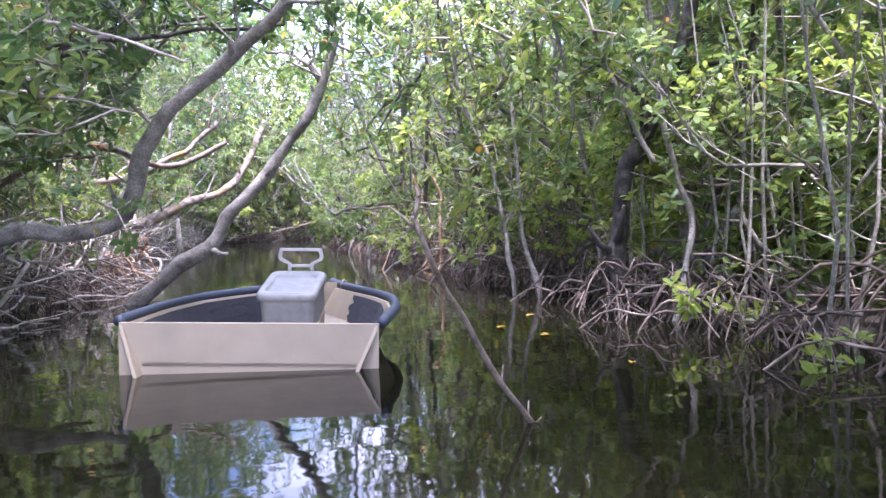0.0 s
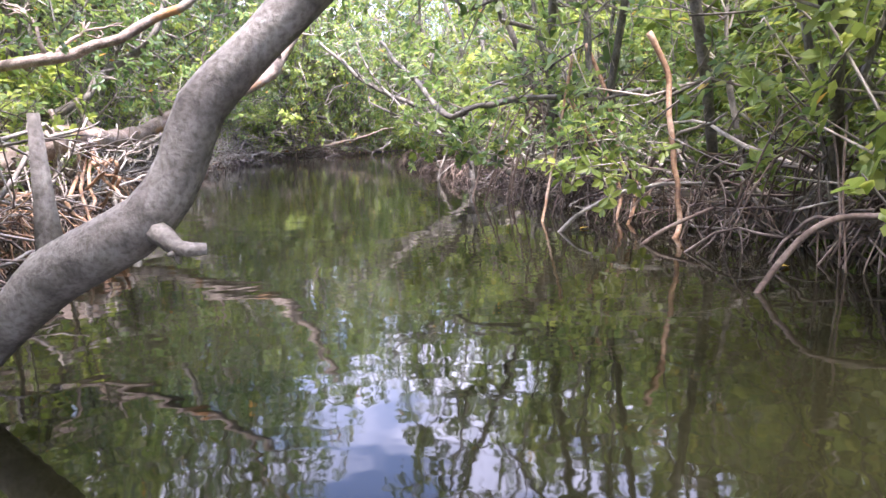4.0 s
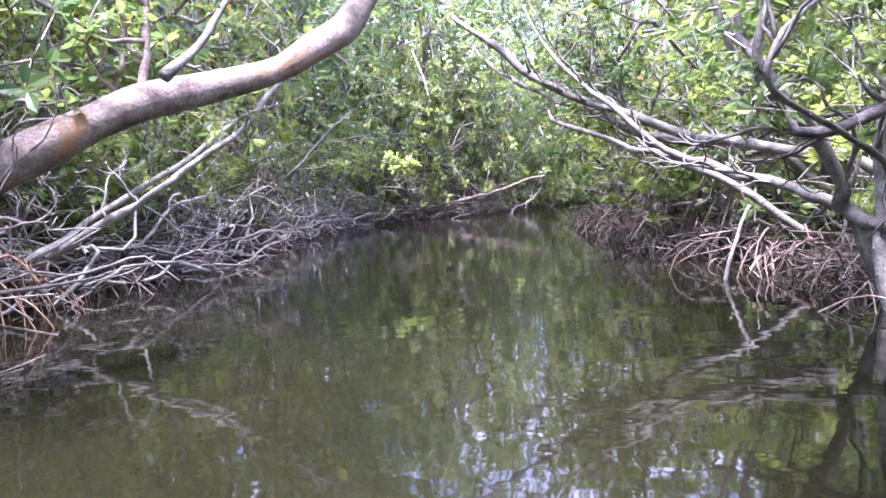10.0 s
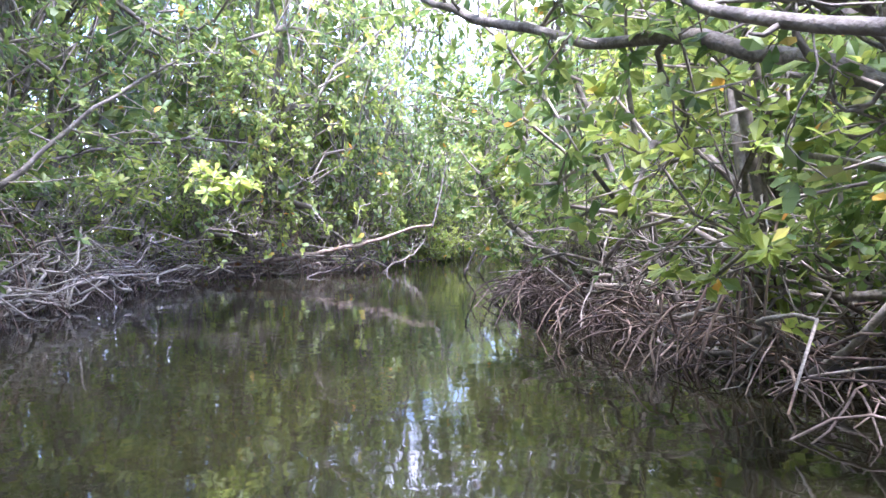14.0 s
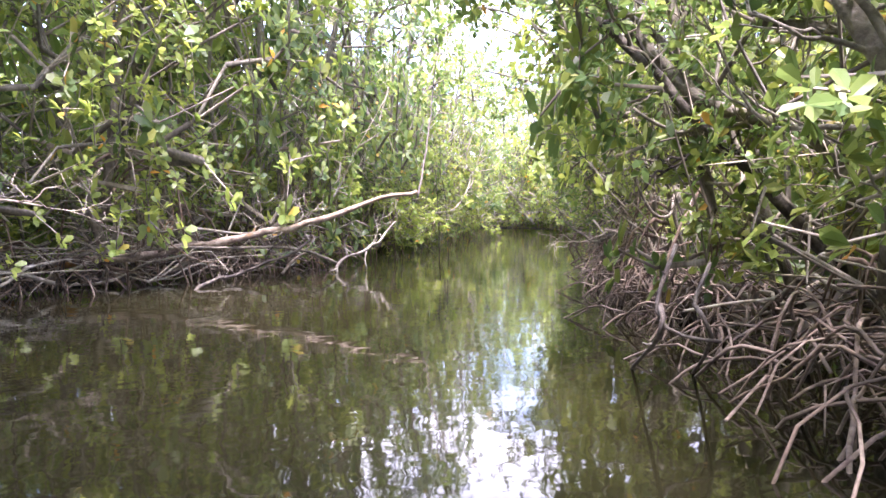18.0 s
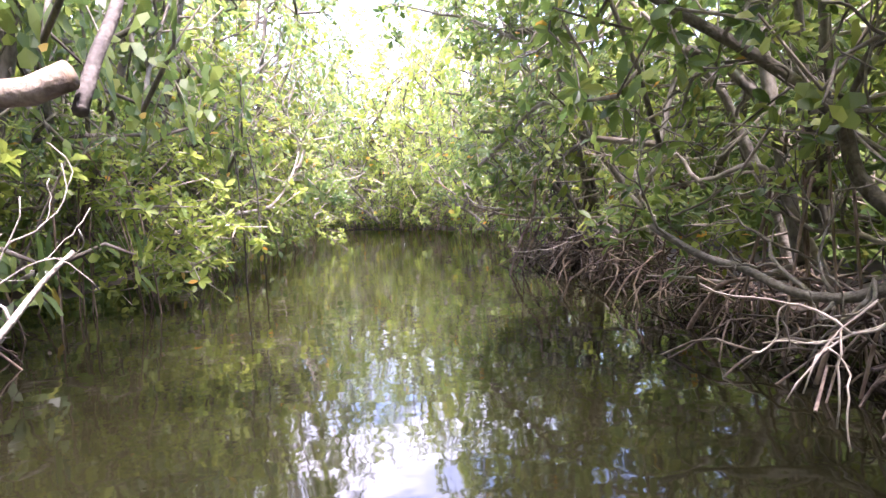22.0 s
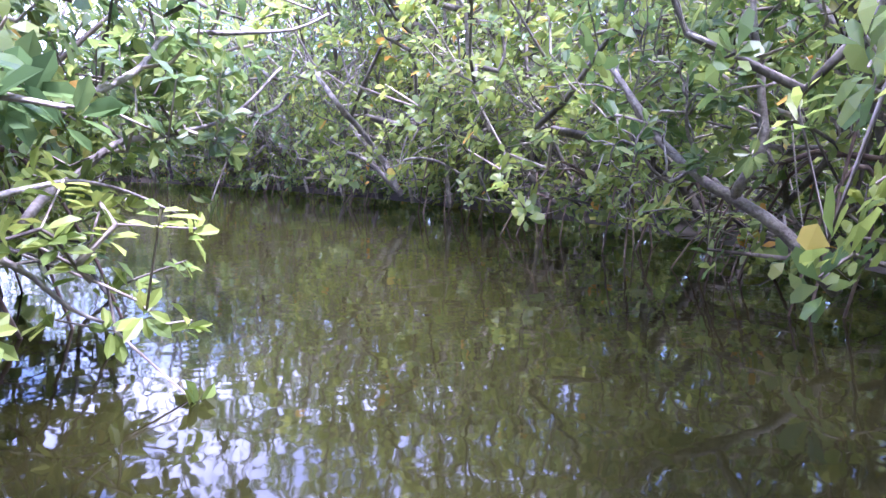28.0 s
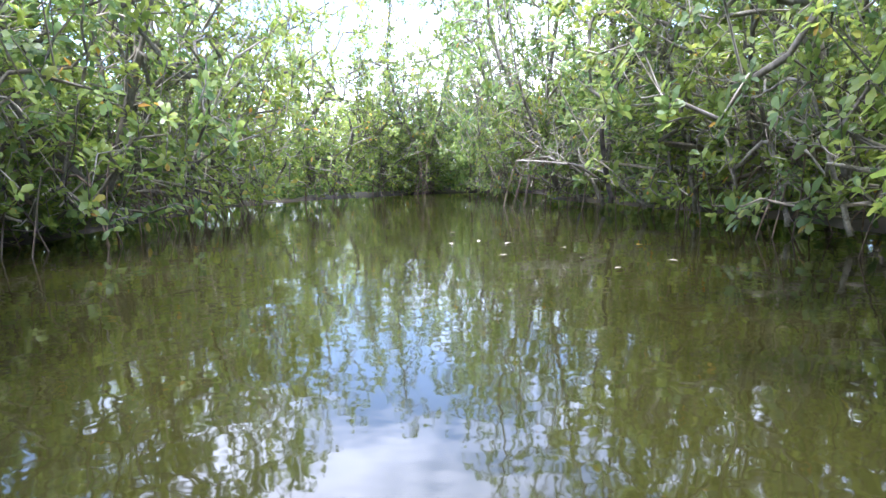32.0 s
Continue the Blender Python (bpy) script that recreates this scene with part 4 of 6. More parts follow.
limb("mangrove_tree", "leaning pale grey mangrove trunk rising out of the water", BARK_SILVER, 0.11, 0.05, [(-4.43, 8.62, -0.40), (-4.00, 8.56, -0.00), (-3.57, 8.50, 0.33), (-3.24, 8.43, 0.56), (-3.06, 8.39, 0.67), (-2.94, 8.40, 0.83), (-2.84, 8.41, 0.99), (-2.64, 8.42, 1.19), (-2.46, 8.43, 1.37), (-2.29, 8.43, 1.56), (-2.09, 8.41, 1.80), (-1.74, 8.36, 2.35), (-1.49, 8.31, 3.10)], 26, 0.68, LEAF, 1.0)
limb("bare_branch", "short broken stub on the leaning trunk", BARK_SILVER, 0.045, 0.02, [(-3.03, 8.38, 0.64), (-2.90, 8.30, 0.59), (-2.81, 8.26, 0.58)])
limb("bare_branch", "brown branch slanting up over the roots", BARK_TAN, 0.075, 0.05, [(-9.24, 13.83, 0.17), (-8.04, 13.83, 1.57), (-7.53, 13.99, 1.70), (-6.88, 14.16, 1.79), (-6.21, 14.34, 1.99), (-5.66, 14.54, 2.27), (-5.29, 14.71, 2.49), (-4.83, 14.93, 2.97)])
limb("mangrove_tree", "crooked grey mangrove limb bending up over the creek", BARK_SILVER, 0.09, 0.05, [(-5.65, 6.26, 0.10), (-4.08, 6.06, 0.84), (-3.61, 6.16, 0.87), (-3.15, 6.16, 0.95), (-2.97, 6.18, 1.26), (-2.80, 6.09, 1.68), (-2.16, 6.02, 2.24), (-1.54, 5.84, 2.70), (-1.11, 5.75, 3.15)], 34, 0.5, LEAF_SHADED, 1.0)
limb("bare_branch", "dead tan branch slanting over the roots", BARK_TAN, 0.05, 0.035, [(-6.95, 7.76, 0.25), (-5.08, 7.78, 1.39), (-4.16, 7.80, 1.80), (-3.84, 9.49, 1.68), (-3.19, 9.73, 2.01)], 0, 0.4, LEAF, 0.7)
limb("bare_branch", "thin knobbly dead branch standing slanted in the water", BARK_TAN, 0.014, 0.009, [(0.05, 3.16, -0.12), (0.02, 3.04, 0.00), (-0.13, 2.81, 0.22), (-0.27, 2.59, 0.50), (-0.41, 2.32, 0.79), (-0.45, 2.27, 0.92)])
limb("bare_branch", "thin dead twig on the slanted branch", BARK_TAN, 0.006, 0.003, [(-0.44, 2.29, 0.87), (-0.53, 2.29, 0.95), (-0.60, 2.31, 0.95), (-0.68, 2.33, 0.97)])
limb("bare_branch", "thin dead twig on the slanted branch", BARK_TAN, 0.009, 0.004, [(-0.45, 2.27, 0.90), (-0.43, 2.27, 0.98), (-0.44, 2.27, 1.02)])
# backlit bough: its shade is put into the leaf colour
limb("mangrove_tree", "leafy mangrove bough hanging over the creek, its leaves coloured dark for shade", BARK_DARK, 0.05, 0.02, [(-5.60, 6.90, 0.20), (-4.70, 6.20, 1.50), (-3.70, 5.60, 2.10), (-2.90, 5.20, 2.25), (-2.30, 4.90, 2.20)], 30, 0.35, LEAF_SHADED, 0.9)
limb("mangrove_tree", "dark mangrove trunk with rough wet bark", BARK_DARK, 0.1, 0.06, [(1.39, 7.20, -0.30), (1.34, 7.15, 0.40), (1.40, 7.16, 0.79), (1.46, 7.09, 1.39), (1.81, 7.01, 2.03), (2.08, 7.05, 2.84), (2.20, 6.98, 3.66)], 24, 0.6, LEAF, 1.0)
limb("mangrove_tree", "thick pale mangrove trunk", BARK_SILVER, 0.11, 0.08, [(2.40, 7.66, -0.05), (2.22, 7.66, 0.76), (2.15, 7.69, 1.36), (2.11, 7.72, 2.08), (2.10, 7.74, 2.79), (2.25, 7.79, 3.98)], 20, 0.6, LEAF, 1.0)
limb("mangrove_tree", "slim dark mangrove stem", BARK_DARK, 0.05, 0.04, [(2.20, 6.76, -0.05), (2.12, 6.76, 0.67), (2.25, 6.78, 1.14), (2.43, 6.80, 1.66), (2.58, 6.83, 2.34), (2.66, 6.87, 3.35)], 20, 0.5, LEAF, 0.9)
limb("mangrove_tree", "pale slanting mangrove trunk", BARK_SILVER, 0.09, 0.06, [(2.25, 7.26, -0.05), (2.55, 7.36, 0.75), (2.99, 7.58, 1.09), (3.51, 7.79, 1.51), (4.13, 8.03, 2.44), (4.59, 8.17, 3.45)], 18, 0.5, LEAF, 0.9)
limb("mangrove_tree", "thin pale mangrove stem", BARK_SILVER, 0.028, 0.018, [(1.36, 7.81, -0.30), (1.31, 7.76, 0.66), (1.16, 7.80, 1.64), (1.00, 7.83, 2.49), (0.79, 7.87, 3.40)], 14, 0.4, LEAF, 0.7)
limb("mangrove_tree", "thin pale mangrove stem", BARK_SILVER, 0.03, 0.018, [(0.47, 8.39, -0.30), (0.42, 8.34, 0.29), (0.25, 8.59, 1.47), (-0.10, 8.83, 2.45), (-0.23, 8.88, 3.67)], 14, 0.4, LEAF, 0.7)
limb("mangrove_tree", "thin pale mangrove stem", BARK_SILVER, 0.03, 0.02, [(1.55, 5.96, -0.05), (1.78, 6.16, 0.79), (1.67, 6.18, 1.18), (1.55, 6.20, 1.76), (1.45, 6.24, 2.73), (1.39, 6.26, 3.31)], 6, 0.45, LEAF, 0.7)
limb("mangrove_tree", "thin pale mangrove stem", BARK_SILVER, 0.028, 0.016, [(1.62, 6.69, 1.36), (1.30, 6.82, 2.12), (1.03, 6.95, 2.89), (0.88, 6.97, 3.43)], 10, 0.3, LEAF, 0.7)
limb("mangrove_tree", "thin pale mangrove stem", BARK_SILVER, 0.03, 0.02, [(3.25, 5.36, -0.05), (3.16, 5.69, 1.55), (2.93, 5.82, 2.07), (2.72, 5.93, 2.51), (2.50, 5.95, 2.98)], 6, 0.3, LEAF, 0.7)
limb("prop_root_arch", "long arched pale root bowing into the water", ROOT, 0.02, 0.014, [(-0.74, 10.11, -0.25), (-0.26, 10.16, 0.34), (0.37, 9.94, 0.37), (0.82, 9.59, 0.15), (0.37, 7.94, -0.25)], 0, 0.4, LEAF, 0.7)
limb("mangrove_tree", "slender mangrove stem forked at the water", BARK_SILVER, 0.035, 0.018, [(0.72, 8.12, -0.30), (0.67, 8.07, 0.13), (0.57, 8.26, 0.64), (0.53, 8.45, 1.18), (0.52, 8.64, 1.74), (0.50, 8.84, 2.33)], 12, 0.5, LEAF, 0.7)
limb("mangrove_tree", "massive mangrove limb with orange lichen leaning over the creek", BARK_TAN, 0.175, 0.075, [(-8.20, 13.60, 0.10), (-6.90, 14.22, 0.92), (-6.86, 14.96, 0.91), (-7.10, 15.94, 0.97), (-7.16, 16.95, 1.00), (-6.51, 17.73, 1.46), (-5.75, 18.55, 1.80), (-5.36, 19.19, 2.54), (-5.00, 19.70, 3.60)], 30, 0.72, LEAF, 1.1)
limb("mangrove_tree", "pale mangrove limb forking upward", BARK, 0.075, 0.04, [(-9.00, 15.60, 0.10), (-7.96, 15.33, 1.28), (-7.71, 15.81, 1.32), (-7.45, 16.12, 1.57), (-7.23, 16.77, 2.04), (-6.72, 16.64, 2.28), (-6.52, 16.70, 2.62), (-6.44, 16.79, 3.25)], 26, 0.55, LEAF_SHADED, 1.0)
limb("bare_branch", "small pale side branch of the limb", BARK, 0.03, 0.012, [(-6.00, 17.35, 1.54), (-5.91, 17.60, 1.75), (-5.84, 17.87, 2.12), (-5.76, 17.90, 2.21)], 0, 0.4, LEAF, 0.7)
limb("prop_root_arch", "orange prop root dropping from the limb", ROOT_ORANGE, 0.024, 0.014, [(-6.80, 14.87, 0.88), (-6.42, 14.41, 0.53), (-5.97, 13.89, 0.39), (-5.60, 13.46, 0.00), (-5.60, 13.41, -0.25)], 0, 0.4, LEAF, 0.7)
limb("prop_root_arch", "orange prop root dropping from the limb", ROOT_ORANGE, 0.024, 0.014, [(-6.79, 14.87, 0.88), (-6.41, 14.42, 0.58), (-5.95, 13.91, 0.49), (-6.82, 14.87, 0.00), (-6.82, 14.82, -0.25)], 0, 0.4, LEAF, 0.7)
limb("prop_root_arch", "orange prop root dropping from the limb", ROOT_ORANGE, 0.024, 0.014, [(-6.78, 14.87, 0.88), (-6.61, 14.36, 0.50), (-6.31, 13.80, 0.35), (-5.80, 13.06, 0.00), (-5.80, 13.01, -0.25)], 0, 0.4, LEAF, 0.7)
limb("prop_root_arch", "orange prop root dropping from the limb", ROOT_ORANGE, 0.024, 0.014, [(-6.77, 14.88, 0.88), (-6.69, 14.33, 0.43), (-6.45, 13.75, 0.23), (-5.24, 12.46, 0.00), (-5.24, 12.41, -0.25)], 0, 0.4, LEAF, 0.7)
limb("prop_root_arch", "orange prop root dropping from the limb", ROOT_ORANGE, 0.024, 0.014, [(-6.75, 14.88, 0.88), (-6.42, 14.43, 0.68), (-5.96, 13.92, 0.65), (-6.71, 14.86, 0.00), (-6.71, 14.81, -0.25)], 0, 0.4, LEAF, 0.7)
limb("prop_root_arch", "orange prop root dropping from the limb", ROOT_ORANGE, 0.024, 0.014, [(-6.74, 14.88, 0.87), (-6.48, 14.41, 0.68), (-6.08, 13.90, 0.66), (-7.20, 14.90, 0.00), (-7.20, 14.85, -0.25)], 0, 0.4, LEAF, 0.7)
limb("prop_root_arch", "orange prop root dropping from the limb", ROOT_ORANGE, 0.024, 0.014, [(-6.73, 14.89, 0.87), (-6.54, 14.37, 0.46), (-6.19, 13.82, 0.27), (-6.41, 13.84, -0.00), (-6.41, 13.79, -0.25)], 0, 0.4, LEAF, 0.7)
limb("bare_branch", "bleached log resting on the bank", BARK_WHITE, 0.055, 0.03, [(-14.14, 24.74, -0.25), (-9.82, 20.48, 0.40), (-9.47, 20.91, 0.72), (-9.08, 21.45, 1.11), (-8.51, 21.95, 1.58), (-8.21, 22.25, 1.89)], 0, 0.4, LEAF, 0.7)
limb("mangrove_tree", "dark crooked limb reaching out low over the water", BARK, 0.05, 0.024, [(1.60, 16.90, 0.10), (0.60, 15.90, 1.45), (0.19, 15.60, 1.30), (-1.20, 14.61, 1.26), (-2.10, 13.73, 1.13), (-2.42, 14.00, 1.08), (-2.71, 14.47, 1.37), (-3.18, 15.61, 1.84), (-3.37, 16.04, 2.08)], 16, 0.5, LEAF, 0.6)
limb("prop_root_arch", "orange aerial root hanging to the water", ROOT_ORANGE, 0.018, 0.012, [(-1.09, 14.38, 1.66), (-1.24, 14.16, 0.92), (-1.37, 13.97, 0.37), (-1.56, 13.06, -0.25)], 0, 0.4, LEAF, 0.7)
limb("prop_root_arch", "orange aerial root hanging to the water", ROOT_ORANGE, 0.026, 0.016, [(-0.92, 14.51, 1.79), (-0.73, 14.33, 1.23), (-0.65, 14.04, 0.60), (-0.52, 13.79, 0.24), (-0.96, 12.40, -0.25)], 0, 0.4, LEAF, 0.7)
limb("prop_root_arch", "orange aerial root hanging to the water", ROOT_ORANGE, 0.024, 0.014, [(-1.13, 14.31, 1.22), (-0.93, 14.15, 0.80), (-0.75, 13.91, 0.49), (-0.69, 13.76, 0.12), (-1.14, 12.30, -0.25)], 0, 0.4, LEAF, 0.7)
limb("prop_root_arch", "long pale arched root in the water", BARK_WHITE, 0.024, 0.016, [(-1.75, 11.83, -0.25), (-1.50, 12.67, -0.11), (-1.20, 12.73, 0.15), (-0.85, 12.87, 0.31), (-0.45, 13.00, 0.38), (0.07, 13.13, 0.36)], 0, 0.4, LEAF, 0.7)
limb("prop_root_arch", "pale arched root in the water", ROOT, 0.02, 0.014, [(-1.39, 11.09, -0.25), (-1.03, 11.88, -0.16), (-0.79, 11.92, 0.01), (-0.50, 12.06, 0.15), (-0.20, 12.19, 0.24)], 0, 0.4, LEAF, 0.7)
limb("prop_root_arch", "orange aerial root hanging to the water", ROOT_ORANGE, 0.03, 0.02, [(-0.55, 13.10, 1.72), (-0.38, 13.04, 1.29), (-0.40, 12.89, 0.94), (-0.40, 12.60, 0.38), (-0.49, 12.23, -0.01), (-0.98, 11.22, -0.25)], 0, 0.4, LEAF, 0.7)
limb("bare_branch", "thin bare branch bending up beside the water", BARK, 0.021, 0.009, [(-2.30, 18.40, 0.30), (-2.62, 18.05, 0.85), (-2.95, 17.63, 1.04), (-3.11, 17.39, 1.10), (-3.26, 17.16, 1.15), (-3.37, 16.98, 1.19), (-3.40, 16.93, 1.25), (-3.38, 16.94, 1.31), (-3.33, 17.00, 1.40), (-3.18, 17.20, 1.52), (-2.90, 17.40, 1.70)])
limb("bare_branch", "bare twig slanting to the water", BARK_WHITE, 0.018, 0.01, [(-2.88, 16.38, 0.97), (-2.82, 16.28, 0.79), (-2.73, 16.28, 0.56), (-2.66, 16.28, 0.40)], 0, 0.4, LEAF, 0.7)
limb("bare_branch", "forked pale twig standing in the water", TWIG, 0.014, 0.01, [(-2.69, 16.58, -0.25), (-2.69, 16.26, 0.25), (-2.59, 16.30, 0.38), (-2.47, 16.34, 0.48)], 0, 0.4, LEAF, 0.7)
limb("mangrove_tree", "long grey mangrove branch arching over the creek", BARK, 0.055, 0.022, [(-1.30, 22.60, 0.20), (-2.16, 22.79, 1.09), (-3.17, 22.50, 1.27), (-3.68, 22.59, 1.41), (-4.06, 23.00, 1.69), (-4.62, 24.05, 2.00), (-5.44, 25.20, 2.56), (-5.94, 25.62, 3.10)], 22, 0.55, LEAF, 0.7)
limb("mangrove_tree", "thick dark mangrove limb leaning over the creek", BARK, 0.078, 0.03, [(-0.95, 20.60, 0.30), (-1.65, 21.20, 0.86), (-2.24, 21.70, 1.07), (-3.19, 22.02, 1.33), (-3.88, 22.09, 1.63), (-4.46, 22.24, 1.93), (-4.95, 22.41, 2.28), (-5.34, 22.56, 2.62), (-5.66, 22.82, 2.92)], 10, 0.75, LEAF_SHADED, 0.6)
limb("mangrove_tree", "smooth grey mangrove limb leaning over the creek", BARK, 0.046, 0.028, [(-2.20, 21.50, 0.30), (-2.85, 21.77, 0.84), (-3.10, 21.87, 0.97), (-3.41, 22.07, 1.15), (-3.70, 21.86, 1.44), (-3.77, 22.79, 1.74), (-4.07, 23.11, 2.27), (-4.32, 23.33, 2.78)], 8, 0.75, LEAF, 0.6)
limb("bare_branch", "crooked grey limb reaching low over the water from the bank", BARK, 0.062, 0.018, [(-1.50, 18.75, 0.05), (-1.95, 19.05, 0.42), (-2.28, 19.29, 0.55), (-2.47, 19.56, 0.64), (-2.68, 20.14, 0.79), (-3.09, 20.68, 0.97), (-3.80, 21.36, 1.22), (-4.15, 21.70, 1.39), (-4.51, 22.15, 1.60), (-4.55, 22.36, 1.76)])
limb("bare_branch", "slanting grey branch forking upward from the low limb", BARK, 0.034, 0.016, [(-3.20, 20.78, 1.00), (-3.42, 20.92, 1.11), (-3.55, 21.00, 1.21), (-3.85, 21.27, 1.55), (-4.18, 21.63, 1.86), (-4.43, 21.91, 2.17), (-4.63, 22.20, 2.49), (-4.81, 22.50, 2.88)])
limb("mangrove_tree", "stout grey stem rising crooked beside the water", BARK, 0.062, 0.024, [(-2.20, 19.40, 0.00), (-2.41, 19.46, 0.57), (-2.49, 19.45, 0.67), (-2.49, 19.41, 0.78), (-2.59, 19.35, 0.98), (-2.71, 19.29, 1.16), (-2.84, 19.22, 1.27), (-2.97, 19.14, 1.39), (-3.02, 19.09, 1.60), (-2.90, 19.00, 2.20)], 4, 0.8, LEAF, 0.5)
limb("mangrove_tree", "upright pale mangrove stem beside the crooked stem", BARK_WHITE, 0.045, 0.03, [(-2.28, 19.22, -0.10), (-2.31, 19.27, 0.45), (-2.30, 19.35, 0.79), (-2.24, 19.44, 1.11), (-2.16, 19.54, 1.42), (-2.10, 19.60, 2.60)], 5, 0.8, LEAF, 0.6)
limb("mangrove_tree", "crooked branch bending up out of the leaves over the bank", BARK_SILVER, 0.036, 0.015, [(-6.10, 45.90, 0.55), (-5.50, 46.10, 0.82), (-4.80, 46.44, 0.90), (-4.55, 46.80, 1.02), (-4.38, 47.09, 1.20), (-4.25, 47.22, 1.38), (-4.16, 47.31, 1.57), (-4.05, 47.45, 1.95)], 10, 0.3, LEAF_BRIGHT, 0.5)
for bank, side, y0, y1, step, most, high in ((LEFT_D, 1, 16.0, 41.0, 1.25, 2.3, 1.1), (RIGHT_D, -1, 25.5, 46.0, 2.3, 1.3, 1.1), (RIGHT_D, -1, 56.0, 69.0, 1.0, 1.7, 1.9)):
    # bare crooked limbs leaning out of the wood over the roots
    rs = np.random.default_rng(77)
    for y in np.arange(y0, y1, step):
        p = bank[int(np.argmin(np.abs(bank[:, 1] - y)))]
        ln, rise, along = most * rs.uniform(0.75, 1.0), rs.uniform(0.1, 0.6), rs.normal(0, 0.9)
        f = np.linspace(0, 1, 7)[:, None]
        way = np.array([side, along, rise]) / math.sqrt(1 + along * along + rise * rise)
        ctrl = np.array([p[0] - 0.75 * side, y, rs.uniform(0.45, high)]) + f * way * ln
        ctrl[1:, :] += rs.normal(0, 0.09, (6, 3))
        ctrl[0, 2] = 0.1
        limb("bare_branch", "bare crooked grey limb leaning out over the roots", (BARK, TWIG, BARK)[int(y * 4) % 3] if y < 50 else BARK_WHITE, rs.uniform(0.024, 0.04), 0.01, [tuple(c) for c in ctrl])
limb("bare_branch", "bleached stick slanting into the water", BARK_WHITE, 0.022, 0.015, [(-3.08, 20.82, -0.25), (-2.96, 20.85, 0.23), (-2.79, 21.00, 0.62)], 0, 0.4, LEAF, 0.7)
limb("mangrove_tree", "dark branch crossing high over the creek", BARK_DARK, 0.05, 0.03, [(-1.60, 19.60, 1.60), (-2.73, 18.92, 1.11), (-2.89, 19.02, 1.33), (-3.04, 19.12, 1.56), (-3.13, 19.23, 1.78)], 4, 0.8, LEAF, 0.5)
limb("bare_branch", "pale leaning trunk on the bank", BARK_WHITE, 0.05, 0.025, [(-10.30, 20.50, 0.10), (-8.37, 20.79, 1.09), (-8.23, 21.02, 1.26), (-7.80, 21.52, 1.69), (-7.43, 22.02, 2.28), (-7.22, 22.40, 2.85)], 10, 0.6, LEAF, 0.8)
limb("mangrove_tree", "dark slender branch over the bank", BARK_DARK, 0.03, 0.014, [(-11.00, 27.60, 0.30), (-10.03, 26.68, 1.13), (-9.97, 27.81, 1.67), (-9.56, 28.53, 1.97), (-8.74, 29.04, 2.15), (-7.98, 29.25, 2.12)], 14, 0.2, LEAF, 0.7)
limb("mangrove_tree", "pale slender mangrove branch", BARK, 0.04, 0.015, [(-10.80, 26.20, 0.20), (-9.67, 26.29, 1.16), (-9.22, 26.51, 1.56), (-8.63, 26.95, 2.28), (-8.12, 27.38, 2.74)], 14, 0.4, LEAF, 0.8)
limb("bare_branch", "long tan fallen branch reaching out from the bank", BARK_TAN, 0.085, 0.03, [(-12.00, 37.50, 0.20), (-10.30, 37.40, 0.34), (-9.00, 37.60, 0.50), (-7.42, 37.54, 0.79), (-6.43, 37.60, 1.10), (-5.98, 37.48, 1.17)], 0, 0.4, LEAF, 0.7)
limb("bare_branch", "pale fallen branch on the bank", BARK_WHITE, 0.035, 0.02, [(-10.51, 38.12, 0.89), (-9.82, 38.12, 0.79), (-8.95, 38.00, 0.71), (-8.14, 37.89, 0.65), (-7.47, 37.90, 0.80)], 0, 0.4, LEAF, 0.7)
limb("bare_branch", "dark branch slanting into the water", BARK_DARK, 0.03, 0.018, [(-8.61, 35.90, -0.25), (-8.76, 36.66, 0.00), (-8.46, 37.60, 0.10), (-7.77, 38.12, 0.34), (-7.53, 38.30, 0.52)], 0, 0.4, LEAF, 0.7)
limb("bare_branch", "bleached crooked stump standing in the water", BARK_SILVER, 0.036, 0.010, [(-7.19, 38.89, -0.25), (-7.19, 38.89, 0.04), (-7.15, 38.94, 0.11), (-7.02, 38.96, 0.23), (-6.88, 39.03, 0.25), (-6.73, 39.10, 0.31), (-6.63, 39.18, 0.39), (-6.54, 39.21, 0.44), (-6.38, 39.34, 0.63), (-6.26, 39.42, 0.75)])
limb("bare_branch", "short bleached prong of the crooked stump", BARK_SILVER, 0.02, 0.006, [(-7.02, 38.96, 0.23), (-7.05, 38.98, 0.35), (-7.07, 38.99, 0.45), (-7.01, 39.00, 0.56)])
limb("bare_branch", "short bleached prong of the crooked stump", BARK_SILVER, 0.026, 0.006, [(-7.19, 38.89, 0.04), (-7.25, 38.86, 0.03), (-7.32, 38.82, -0.01)])
limb("bare_branch", "short bleached prong of the crooked stump", BARK_SILVER, 0.016, 0.006, [(-6.73, 39.10, 0.31), (-6.76, 39.05, 0.18), (-6.73, 38.98, 0.02)])
limb("mangrove_tree", "thin upright mangrove shoot", BARK_DARK, 0.016, 0.008, [(-5.97, 37.50, 1.10), (-5.85, 37.90, 1.60), (-5.70, 38.50, 2.40), (-5.62, 38.80, 3.00), (-5.50, 38.90, 3.60)], 10, 0.4, LEAF, 0.4)
limb("prop_root_arch", "dark looped root at the water", BARK_DARK, 0.011, 0.008, [(-5.07, 30.60, 0.72), (-5.21, 30.49, 0.43), (-5.13, 30.38, 0.33), (-4.96, 30.38, 0.30)], 0, 0.4, LEAF, 0.7)
limb("prop_root_arch", "dark looped root at the water", BARK_DARK, 0.011, 0.008, [(-4.91, 30.60, 0.63), (-5.03, 30.49, 0.45), (-5.00, 30.38, 0.32), (-4.62, 31.67, -0.25)], 0, 0.4, LEAF, 0.7)
